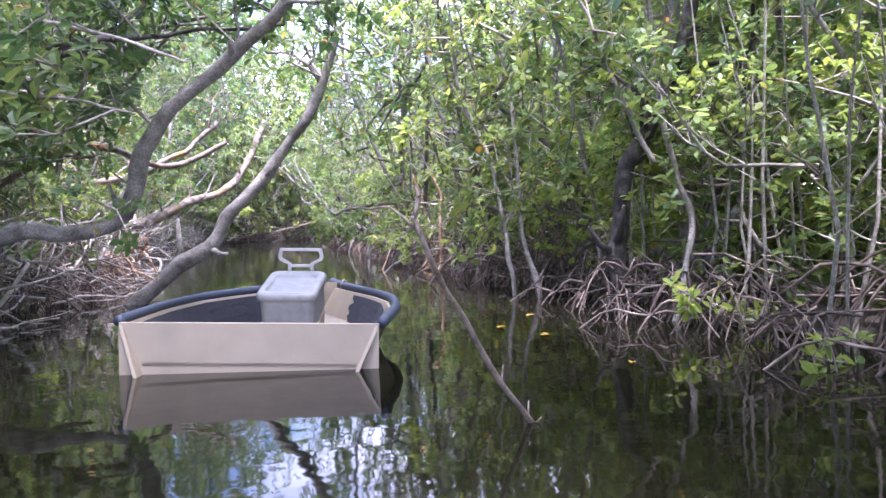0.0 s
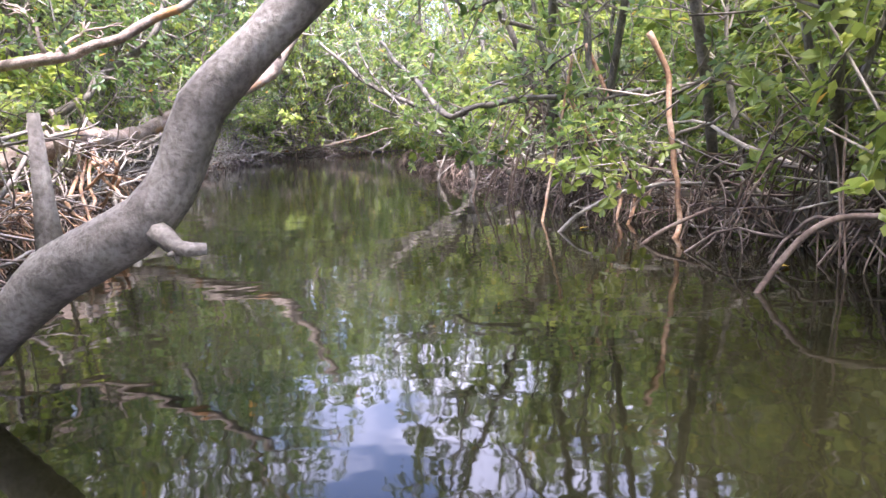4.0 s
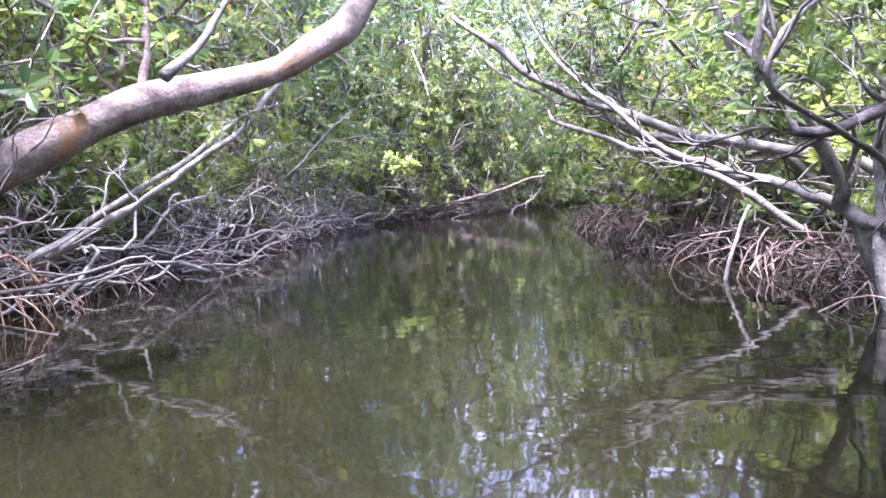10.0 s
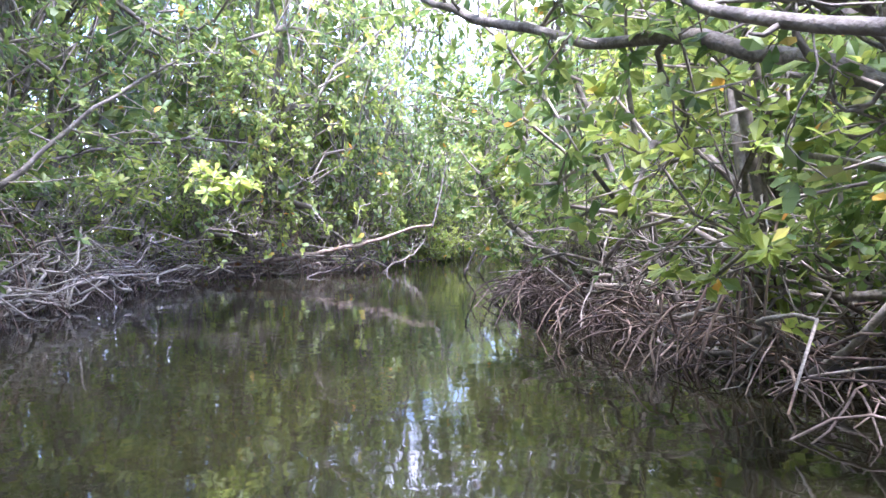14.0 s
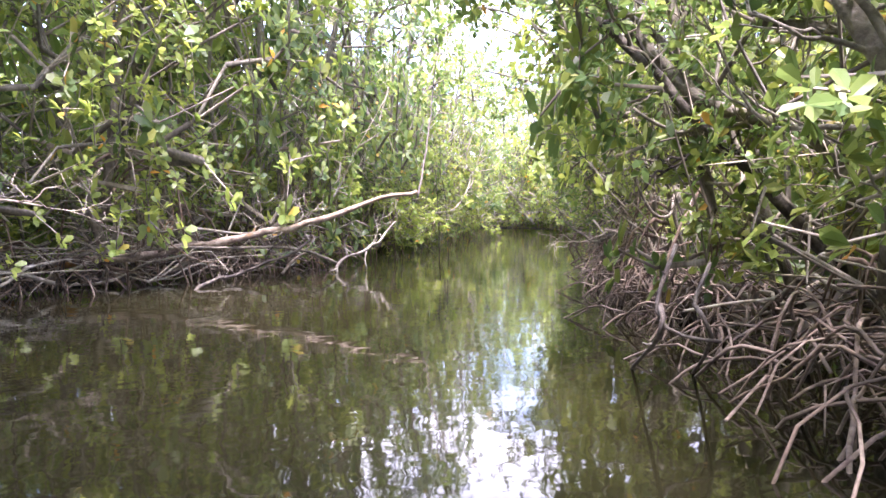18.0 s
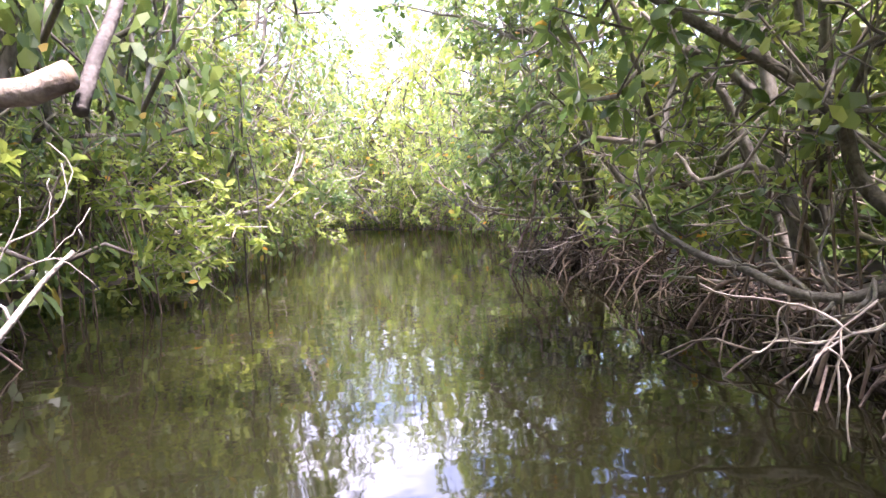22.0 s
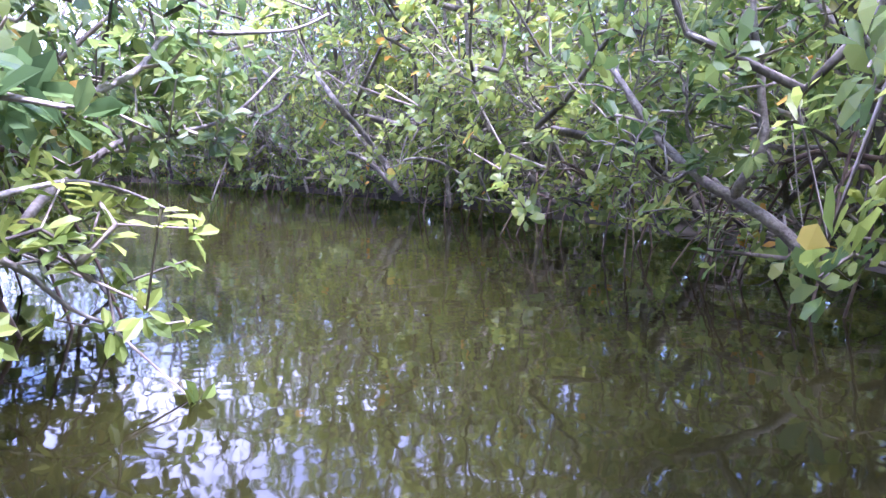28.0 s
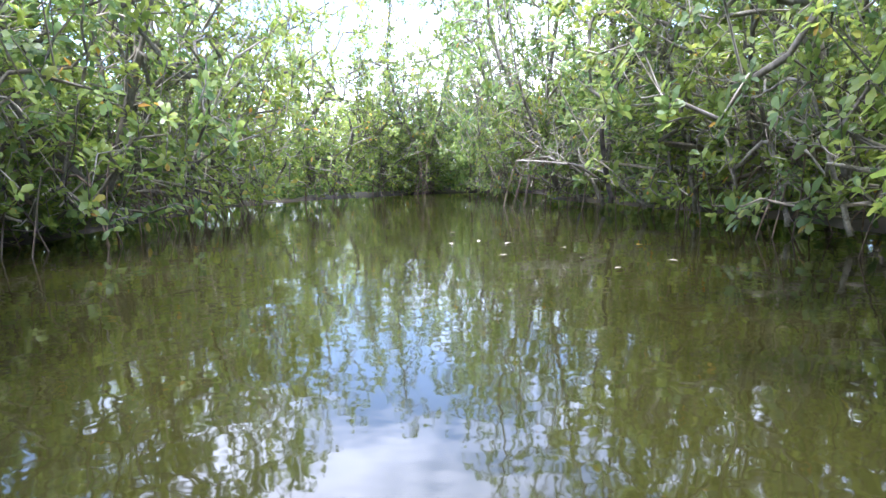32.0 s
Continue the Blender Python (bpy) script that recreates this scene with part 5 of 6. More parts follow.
limb("prop_root_arch", "dark looped root at the water", BARK_DARK, 0.011, 0.008, [(-5.19, 30.49, 0.45), (-5.24, 30.38, 0.33), (-4.93, 31.97, -0.25)], 0, 0.4, LEAF, 0.7)
limb("mangrove_tree", "grey limb leaning over the creek", BARK, 0.055, 0.035, [(-3.30, 29.30, 0.20), (-4.34, 28.87, 0.77), (-4.48, 29.08, 0.87), (-4.69, 29.30, 1.02), (-4.83, 29.52, 1.33), (-4.91, 29.75, 1.79), (-4.92, 29.86, 2.06)], 18, 0.4, LEAF, 0.7)
limb("mangrove_tree", "thick grey limb high over the creek", BARK, 0.08, 0.04, [(-3.12, 32.15, -0.20), (-3.17, 32.13, 0.50), (-3.29, 32.12, 1.12), (-3.53, 32.15, 1.39), (-3.80, 32.18, 1.46), (-4.04, 32.32, 1.57), (-4.19, 32.44, 1.69), (-4.32, 32.68, 1.96), (-4.55, 32.93, 2.32)], 20, 0.4, LEAF, 0.8)
limb("mangrove_tree", "dark limb in the canopy", BARK_DARK, 0.05, 0.025, [(-3.20, 32.20, 0.40), (-4.57, 32.44, 1.90), (-4.87, 32.78, 2.35), (-5.21, 33.12, 2.81), (-5.53, 33.36, 3.29)], 18, 0.35, LEAF_SHADED, 0.7)
limb("bare_branch", "bare grey branch reaching low over the water", BARK, 0.05, 0.016, [(-2.00, 37.20, 0.50), (-2.79, 37.36, 0.63), (-2.89, 37.50, 0.60), (-3.11, 37.87, 0.50), (-3.29, 38.33, 0.39), (-3.38, 38.78, 0.50), (-3.52, 39.15, 0.69)], 0, 0.4, LEAF, 0.7)
limb("mangrove_tree", "long grey limb rising over the creek", BARK, 0.045, 0.025, [(-2.60, 37.80, 0.20), (-2.73, 38.50, 0.79), (-2.91, 38.59, 1.22), (-3.30, 38.83, 1.58), (-3.70, 39.18, 1.96), (-3.95, 39.48, 2.34)], 20, 0.45, LEAF, 0.7)
limb("prop_root_arch", "pale arched root in the water", ROOT, 0.018, 0.012, [(-3.02, 39.78, -0.25), (-2.67, 39.69, 0.24), (-2.21, 39.55, 0.26), (-1.75, 39.41, 0.14)], 0, 0.4, LEAF, 0.7)
limb("prop_root_arch", "pale arched root in the water", ROOT, 0.018, 0.012, [(-3.35, 38.38, -0.25), (-3.15, 38.33, 0.22), (-2.83, 38.24, 0.31), (-2.54, 38.16, 0.31)], 0, 0.4, LEAF, 0.7)
limb("prop_root_arch", "pale arched root in the water", ROOT, 0.018, 0.012, [(-3.61, 37.33, -0.25), (-3.43, 37.29, 0.21), (-3.18, 37.23, 0.40), (-3.05, 37.19, 0.49)], 0, 0.4, LEAF, 0.7)
limb("prop_root_arch", "pale arched root in the water", ROOT, 0.018, 0.012, [(-3.77, 37.11, -0.25), (-3.61, 37.07, 0.10), (-3.42, 37.02, 0.16), (-3.24, 36.96, 0.15)], 0, 0.4, LEAF, 0.7)
limb("bare_branch", "forked pale root standing in the water", BARK_WHITE, 0.022, 0.014, [(-4.64, 31.80, -0.25), (-3.99, 32.53, -0.06), (-3.82, 32.51, 0.07)], 0, 0.4, LEAF, 0.7)
limb("bare_branch", "pale forked root leaning in the water", ROOT, 0.024, 0.014, [(-4.34, 33.51, -0.25), (-3.88, 34.14, 0.18), (-3.52, 34.23, 0.83), (-3.21, 34.31, 1.27)], 0, 0.4, LEAF, 0.7)
limb("bare_branch", "long thin branch sweeping low over the water", BARK_TAN, 0.024, 0.01, [(-1.00, 39.60, 0.70), (-1.32, 41.44, 0.77), (-0.84, 42.60, 0.65), (-1.65, 42.97, 0.61), (-1.91, 43.82, 0.62), (-2.06, 44.64, 0.69), (-2.13, 45.43, 0.84), (-2.38, 46.21, 1.22)], 0, 0.4, LEAF, 0.7)
limb("bare_branch", "thin upright stick standing in the water", BARK_DARK, 0.012, 0.008, [(-4.97, 44.81, -0.25), (-5.01, 44.25, 0.39), (-5.03, 44.28, 0.70), (-5.05, 44.34, 1.28), (-5.11, 44.39, 1.64)], 0, 0.4, LEAF, 0.7)
limb("bare_branch", "thin upright stick standing in the water", BARK_DARK, 0.012, 0.007, [(-5.22, 44.28, -0.25), (-5.23, 44.03, 0.63), (-5.26, 44.10, 1.40), (-5.27, 44.15, 1.82)], 0, 0.4, LEAF, 0.7)
limb("mangrove_tree", "dark slender limb over the bank", BARK_DARK, 0.04, 0.018, [(-6.90, 44.00, 0.60), (-6.48, 44.57, 1.36), (-5.98, 45.05, 1.60), (-5.53, 44.60, 1.71), (-5.41, 45.30, 2.14), (-5.27, 45.38, 2.51)], 18, 0.2, LEAF_BRIGHT, 0.7)
limb("mangrove_tree", "grey branch rising over the bank", BARK_SILVER, 0.04, 0.02, [(-0.55, 44.90, 1.30), (-1.91, 42.72, 1.53), (-2.24, 42.87, 1.81), (-2.46, 43.46, 1.47), (-2.60, 43.82, 1.25)], 14, 0.2, LEAF, 0.6)
limb("mangrove_tree", "grey crooked limb over the bank", BARK_SILVER, 0.045, 0.025, [(-0.20, 44.60, 0.20), (-1.47, 44.07, 0.96), (-1.50, 44.43, 1.24), (-1.56, 44.81, 1.49), (-1.62, 45.18, 1.73), (-1.83, 45.59, 1.81)], 16, 0.3, LEAF, 0.6)
limb("mangrove_tree", "black wet mangrove trunk on the bank", BARK_DARK, 0.07, 0.05, [(0.19, 46.42, 0.00), (-0.35, 46.07, 0.69), (-0.41, 46.14, 1.14), (-0.50, 46.23, 1.72), (-0.55, 46.30, 2.23)], 16, 0.6, LEAF, 0.7)
limb("bare_branch", "bare pale branch looping over the water", BARK_WHITE, 0.02, 0.011, [(-0.73, 45.07, 0.89), (-0.73, 45.39, 0.82), (-0.86, 45.96, 0.67), (-1.16, 46.63, 0.70), (-1.43, 47.07, 0.82), (-1.49, 47.34, 1.16), (-1.57, 47.50, 1.39)], 0, 0.4, LEAF, 0.7)
limb("prop_root_arch", "upright pale root beside the creek", ROOT, 0.02, 0.014, [(-1.76, 44.10, 1.11), (-1.91, 43.90, 0.65), (-2.17, 43.76, 0.34), (-2.49, 43.53, -0.25)], 0, 0.4, LEAF, 0.7)
limb("prop_root_arch", "upright pale root beside the creek", ROOT, 0.018, 0.013, [(-1.59, 44.13, 1.05), (-1.77, 43.95, 0.64), (-2.02, 43.80, 0.28), (-2.34, 43.58, -0.25)], 0, 0.4, LEAF, 0.7)
limb("bare_branch", "forked root standing in the water", ROOT, 0.014, 0.01, [(-2.23, 44.59, -0.25), (-1.66, 45.14, 0.02), (-1.51, 45.10, 0.15), (-1.45, 45.33, 0.67), (-1.44, 45.52, 1.60)], 0, 0.4, LEAF, 0.7)
limb("mangrove_tree", "dark forked mangrove branch beside the water", BARK_SILVER, 0.04, 0.016, [(0.32, 50.80, 0.21), (0.10, 50.90, 0.49), (-0.10, 51.09, 0.68), (-0.18, 51.23, 0.77), (-0.26, 51.49, 0.97), (-0.33, 51.75, 1.21), (-0.37, 52.01, 1.46)], 10, 0.5, LEAF, 0.5)
limb("mangrove_tree", "upright dark branch of the forked mangrove", BARK_SILVER, 0.03, 0.016, [(-0.10, 51.09, 0.68), (-0.02, 51.00, 0.94), (-0.01, 51.02, 1.17), (-0.04, 51.08, 1.51), (-0.05, 51.13, 1.85)], 12, 0.4, LEAF, 0.5)
limb("bare_branch", "pale dead trunk leaning among the leaves", BARK_WHITE, 0.05, 0.03, [(-0.24, 58.11, 0.28), (-0.64, 58.10, 0.96), (-1.30, 57.34, 1.54), (-1.39, 58.05, 1.92)], 0, 0.4, LEAF, 0.7)
limb("bare_branch", "pale dead branch leaning among the leaves", BARK_WHITE, 0.035, 0.02, [(-0.28, 58.35, 0.35), (-0.70, 58.31, 0.75), (-0.98, 58.31, 0.87)], 0, 0.4, LEAF, 0.7)
limb("mangrove_tree", "leaning sapling standing in the water with bright leaves", BARK_SILVER, 0.016, 0.012, [(-3.33, 52.61, 0.00), (-3.59, 53.08, 0.28), (-3.62, 53.07, 0.57), (-3.69, 53.01, 0.84), (-3.78, 52.93, 1.08), (-3.94, 52.86, 1.35)], 16, 0.45, LEAF_BRIGHT, 0.45)
limb("bare_branch", "bare white twigs over the water", BARK_WHITE, 0.016, 0.006, [(-3.45, 50.49, 0.72), (-3.31, 50.78, 0.78), (-3.17, 50.95, 0.79), (-3.03, 51.11, 0.74), (-2.85, 51.15, 0.64)], 0, 0.4, LEAF, 0.7)
limb("bare_branch", "bare white twigs over the water", BARK_WHITE, 0.014, 0.006, [(-3.38, 50.55, 0.55), (-3.30, 50.63, 0.47), (-3.21, 50.69, 0.35), (-3.10, 50.75, 0.27)], 0, 0.4, LEAF, 0.7)
limb("mangrove_tree", "pale twisting branch over the water", BARK_SILVER, 0.022, 0.008, [(-3.47, 50.65, 1.03), (-3.20, 50.89, 1.09), (-2.97, 51.16, 1.25), (-2.86, 51.26, 1.40), (-2.57, 51.39, 1.44), (-2.31, 51.53, 1.49), (-2.13, 51.59, 1.58)], 12, 0.3, LEAF, 0.4)
limb("mangrove_tree", "pale twisting branch over the water", BARK_SILVER, 0.02, 0.008, [(-3.38, 50.88, 0.63), (-3.28, 51.08, 0.76), (-3.10, 51.26, 0.93), (-2.89, 51.52, 0.98), (-2.58, 51.87, 1.10), (-2.33, 52.04, 1.36)], 12, 0.3, LEAF, 0.4)
limb("bare_branch", "bare white branch beside the water", BARK_WHITE, 0.03, 0.012, [(-2.93, 65.87, 0.31), (-3.39, 65.67, 0.20), (-3.64, 65.80, 0.38), (-4.12, 66.18, 0.69), (-4.85, 66.45, 0.83), (-5.44, 66.21, 0.88)], 0, 0.4, LEAF, 0.7)
limb("bare_branch", "bare white branch beside the water", BARK_WHITE, 0.035, 0.015, [(-0.63, 63.78, 0.43), (-0.79, 63.72, 0.45), (-1.16, 63.80, 0.54), (-1.55, 63.86, 0.59), (-1.96, 63.94, 0.87), (-2.44, 64.23, 1.26)], 0, 0.4, LEAF, 0.7)
limb("bare_branch", "bare white branch beside the water", BARK_WHITE, 0.03, 0.013, [(-0.77, 63.90, 0.96), (-0.87, 63.97, 1.00), (-1.24, 63.94, 1.08), (-1.64, 63.99, 1.08), (-2.15, 64.15, 1.41), (-2.50, 64.25, 1.70)], 0, 0.4, LEAF, 0.7)
limb("mangrove_tree", "dark limb in the tall crown", BARK_DARK, 0.04, 0.02, [(-3.75, 64.98, 0.25), (-3.81, 64.76, 1.36), (-3.59, 64.80, 1.83), (-3.34, 64.85, 2.29), (-3.41, 64.89, 2.92)], 14, 0.4, LEAF, 0.7)
# canopy added above the camera's view to keep direct sun off the skiff
limb("mangrove_tree", "unseen leafy mangrove bough added high over the creek to shade the skiff", BARK_SILVER, 0.06, 0.02, [(-5.6, 2.2, 0.1), (-4.8, 2.4, 2.6), (-3.4, 2.8, 3.8), (-1.8, 3.1, 4.4), (-0.2, 3.3, 4.6)], 95, 0.35, LEAF_SHADED, 1.15)
limb("mangrove_tree", "unseen leafy mangrove bough added high over the creek to shade the skiff", BARK_SILVER, 0.06, 0.02, [(-5.6, 3.9, 0.1), (-4.8, 4.0, 2.7), (-3.5, 4.2, 3.7), (-2.0, 4.6, 4.3), (-0.6, 4.9, 4.7)], 95, 0.35, LEAF_SHADED, 1.15)
limb("mangrove_tree", "unseen leafy mangrove bough added high over the creek to shade the skiff", BARK_SILVER, 0.06, 0.02, [(3.4, 2.6, 0.1), (2.8, 2.9, 2.5), (1.6, 3.4, 3.7), (0.1, 3.9, 4.3), (-1.4, 4.2, 4.4)], 95, 0.35, LEAF_SHADED, 1.15)
limb("mangrove_tree", "unseen leafy mangrove bough added high over the creek to shade the skiff", BARK_SILVER, 0.06, 0.02, [(3.2, 0.9, 0.1), (2.6, 1.2, 2.6), (1.4, 1.6, 3.8), (-0.2, 2.0, 4.3), (-1.8, 2.3, 4.5)], 95, 0.35, LEAF_SHADED, 1.15)
limb("mangrove_tree", "unseen leafy mangrove bough added high over the creek to shade the skiff", BARK_SILVER, 0.06, 0.02, [(-5.7, 0.4, 0.1), (-4.8, 0.8, 2.7), (-3.4, 1.2, 3.9), (-2.0, 1.5, 4.4), (-0.8, 1.7, 4.7)], 95, 0.35, LEAF_SHADED, 1.15)
# two more overhanging boughs with shade put into the leaf colour
limb("mangrove_tree", "leafy mangrove bough hanging over the creek, its leaves coloured dark for shade", BARK_DARK, 0.045, 0.015, [(-5.4, 5.0, 0.2), (-4.5, 5.2, 1.6), (-3.5, 5.6, 2.2), (-2.5, 6.0, 2.5), (-1.7, 6.4, 2.65)], 44, 0.3, LEAF_SHADED, 0.75)
limb("mangrove_tree", "leafy mangrove bough hanging over the creek, its leaves coloured dark for shade", BARK_DARK, 0.045, 0.015, [(-5.6, 7.5, 0.2), (-4.8, 7.4, 1.8), (-3.9, 7.4, 2.6), (-2.9, 7.5, 3.0), (-1.9, 7.7, 3.2)], 44, 0.3, LEAF_SHADED, 0.8)
limb("mangrove_tree", "grey mangrove bough with leafy twigs arching over the creek", BARK, 0.05, 0.014, [(-3.34, 30.2, 0.1), (-3.79, 30.4, 1.5), (-4.44, 30.7, 2.4), (-5.14, 31.1, 2.9), (-6.02, 31.4, 3.15)], 26, 0.5, LEAF, 0.75)
limb("mangrove_tree", "grey mangrove bough with leafy twigs arching over the creek", BARK, 0.05, 0.014, [(-3.32, 32.6, 0.1), (-3.77, 32.8, 1.5), (-4.42, 33.1, 2.4), (-5.12, 33.5, 2.7), (-5.79, 33.8, 2.95)], 22, 0.5, LEAF, 0.75)
limb("mangrove_tree", "grey mangrove bough with leafy twigs arching over the creek", BARK, 0.05, 0.014, [(-3.0, 35.0, 0.1), (-3.45, 35.2, 1.5), (-4.1, 35.5, 2.4), (-4.8, 35.9, 3.1), (-5.4, 36.2, 3.35)], 22, 0.5, LEAF, 0.75)
limb("mangrove_tree", "grey mangrove bough with leafy twigs arching over the creek", BARK, 0.05, 0.014, [(-2.33, 37.6, 0.1), (-2.78, 37.8, 1.5), (-3.43, 38.1, 2.4), (-4.13, 38.5, 2.8), (-4.82, 38.8, 3.05)], 18, 0.5, LEAF, 0.75)
limb("mangrove_tree", "grey mangrove bough with leafy twigs arching over the creek", BARK_SILVER, 0.05, 0.014, [(-1.53, 40.2, 0.1), (-1.98, 40.4, 1.5), (-2.63, 40.7, 2.4), (-3.33, 41.1, 3.0), (-4.19, 41.4, 3.25)], 18, 0.5, LEAF, 0.75)
limb("mangrove_tree", "grey mangrove bough with leafy twigs arching over the creek", BARK_SILVER, 0.05, 0.014, [(-0.74, 43.0, 0.1), (-1.19, 43.2, 1.5), (-1.84, 43.5, 2.4), (-2.54, 43.9, 2.9), (-3.42, 44.2, 3.15)], 16, 0.5, LEAF, 0.75)
limb("mangrove_sprig", "leafy mangrove sprig reaching out over the water", TWIG, 0.009, 0.005, [(-3.30, 49.56, 1.07), (-3.09, 49.40, 1.03), (-2.92, 49.27, 0.99)], 3, 0.4, LEAF_SHADED, 0.16)
limb("mangrove_sprig", "leafy mangrove sprig reaching out over the water", TWIG, 0.009, 0.005, [(-2.72, 51.91, 1.78), (-2.46, 51.57, 1.66), (-2.23, 51.30, 1.54)], 3, 0.4, LEAF_SHADED, 0.25)
limb("mangrove_sprig", "leafy mangrove sprig reaching out over the water", TWIG, 0.009, 0.005, [(-2.53, 15.74, 1.18), (-2.86, 15.48, 1.14), (-3.14, 15.29, 1.10)], 4, 0.4, LEAF, 0.3)
limb("mangrove_sprig", "leafy mangrove sprig reaching out over the water", TWIG, 0.009, 0.005, [(-2.44, 15.38, 0.79), (-2.70, 15.17, 0.82), (-2.93, 15.01, 0.85)], 3, 0.4, LEAF_BRIGHT, 0.22)
limb("mangrove_sprig", "leafy mangrove sprig reaching out over the water", TWIG, 0.009, 0.005, [(-2.00, 15.48, 0.77), (-2.43, 15.15, 0.83), (-2.82, 14.91, 0.90)], 6, 0.4, LEAF, 0.45)
limb("mangrove_sprig", "leafy mangrove sprig reaching out over the water", TWIG, 0.009, 0.005, [(-1.75, 15.30, 0.59), (-2.13, 14.99, 0.65), (-2.46, 14.77, 0.73)], 5, 0.4, LEAF, 0.4)
limb("mangrove_sprig", "leafy mangrove sprig reaching out over the water", TWIG, 0.009, 0.005, [(-0.39, 12.83, 0.51), (-0.88, 12.54, 0.54), (-1.29, 12.33, 0.53)], 6, 0.4, LEAF_BRIGHT, 0.45)
limb("mangrove_sprig", "leafy mangrove sprig reaching out over the water", TWIG, 0.009, 0.005, [(-0.47, 13.43, 0.80), (-1.00, 13.09, 0.78), (-1.46, 12.84, 0.73)], 6, 0.4, LEAF, 0.45)
limb("mangrove_sprig", "leafy mangrove sprig reaching out over the water", TWIG, 0.009, 0.005, [(-2.03, 2.95, 1.79), (-1.64, 2.76, 1.67), (-1.31, 2.63, 1.53)], 5, 0.4, LEAF_SHADED, 0.35)
limb("mangrove_sprig", "leafy mangrove sprig reaching out over the water", TWIG, 0.009, 0.005, [(-2.38, 3.39, 1.58), (-1.99, 3.17, 1.49), (-1.67, 3.02, 1.40)], 6, 0.4, LEAF, 0.5)
limb("mangrove_sprig", "leafy mangrove sprig reaching out over the water", TWIG, 0.009, 0.005, [(2.37, 5.79, -0.09), (1.82, 5.43, 0.11), (1.34, 5.18, 0.35)], 3, 0.4, LEAF_BRIGHT, 0.25)
limb("mangrove_sprig", "leafy mangrove sprig reaching out over the water", TWIG, 0.009, 0.005, [(2.80, 4.44, -0.20), (2.21, 4.17, -0.06), (1.72, 3.97, 0.07)], 3, 0.4, LEAF_BRIGHT, 0.2)
limb("mangrove_sprig", "leafy mangrove sprig reaching out over the water", TWIG, 0.009, 0.005, [(3.40, 5.66, 2.11), (2.79, 5.30, 1.95), (2.28, 5.04, 1.78)], 5, 0.4, LEAF_BRIGHT, 0.4)
limb("mangrove_sprig", "leafy mangrove sprig reaching out over the water", TWIG, 0.009, 0.005, [(-6.01, 22.20, 2.46), (-5.87, 21.95, 2.19), (-5.75, 21.77, 1.88)], 4, 0.4, LEAF, 0.3)
limb("mangrove_sprig", "leafy mangrove sprig reaching out over the water", TWIG, 0.009, 0.005, [(-9.60, 28.38, 1.42), (-8.88, 27.76, 1.47), (-8.28, 27.33, 1.55)], 5, 0.4, LEAF_BRIGHT, 0.4)
limb("mangrove_sprig", "leafy mangrove sprig reaching out over the water", TWIG, 0.009, 0.005, [(-7.97, 27.14, 1.52), (-7.66, 26.97, 1.46), (-7.41, 26.84, 1.41)], 4, 0.4, LEAF_BRIGHT, 0.25)
limb("mangrove_sprig", "leafy mangrove sprig reaching out over the water", TWIG, 0.009, 0.005, [(-4.25, 29.35, 1.70), (-4.67, 29.16, 1.59), (-5.03, 29.04, 1.46)], 6, 0.4, LEAF_BRIGHT, 0.45)
limb("mangrove_sprig", "leafy mangrove sprig reaching out over the water", TWIG, 0.009, 0.005, [(-6.20, 44.66, 0.71), (-5.77, 44.09, 0.67), (-5.38, 43.66, 0.62)], 10, 0.4, LEAF_BRIGHT, 0.6)
limb("mangrove_sprig", "leafy mangrove sprig reaching out over the water", TWIG, 0.009, 0.005, [(-6.56, 44.04, 0.32), (-6.14, 43.53, 0.34), (-5.78, 43.15, 0.35)], 10, 0.4, LEAF_BRIGHT, 0.5)
limb("mangrove_sprig", "leafy mangrove sprig reaching out over the water", TWIG, 0.009, 0.005, [(-6.70, 43.91, 1.06), (-6.29, 43.42, 1.01), (-5.94, 43.04, 0.95)], 10, 0.4, LEAF_BRIGHT, 0.6)
limb("mangrove_sprig", "leafy mangrove sprig reaching out over the water", TWIG, 0.009, 0.005, [(-2.96, 43.32, 2.73), (-3.26, 43.04, 2.40), (-3.52, 42.84, 2.02)], 4, 0.4, LEAF_SHADED, 0.3)
limb("mangrove_sprig", "leafy mangrove sprig reaching out over the water", TWIG, 0.009, 0.005, [(-3.56, 43.81, 2.86), (-3.79, 43.48, 2.54), (-3.99, 43.25, 2.18)], 3, 0.4, LEAF_SHADED, 0.25)
limb("mangrove_sprig", "leafy mangrove sprig reaching out over the water", TWIG, 0.009, 0.005, [(-2.37, 40.04, 0.62), (-2.77, 40.00, 0.63), (-3.09, 39.98, 0.63)], 6, 0.4, LEAF, 0.4)
limb("mangrove_sprig", "leafy mangrove sprig reaching out over the water", TWIG, 0.009, 0.005, [(-1.44, 45.47, 1.53), (-1.91, 45.36, 1.42), (-2.29, 45.30, 1.29)], 6, 0.4, LEAF, 0.4)
limb("mangrove_sprig", "leafy mangrove sprig reaching out over the water", TWIG, 0.009, 0.005, [(-0.91, 45.32, 1.15), (-1.33, 45.25, 1.10), (-1.67, 45.22, 1.04)], 4, 0.4, LEAF_BRIGHT, 0.3)
limb("mangrove_sprig", "leafy mangrove sprig reaching out over the water", TWIG, 0.009, 0.005, [(-3.72, 51.81, 0.45), (-3.30, 51.08, 0.43), (-2.91, 50.51, 0.37)], 8, 0.4, LEAF_BRIGHT, 0.6)
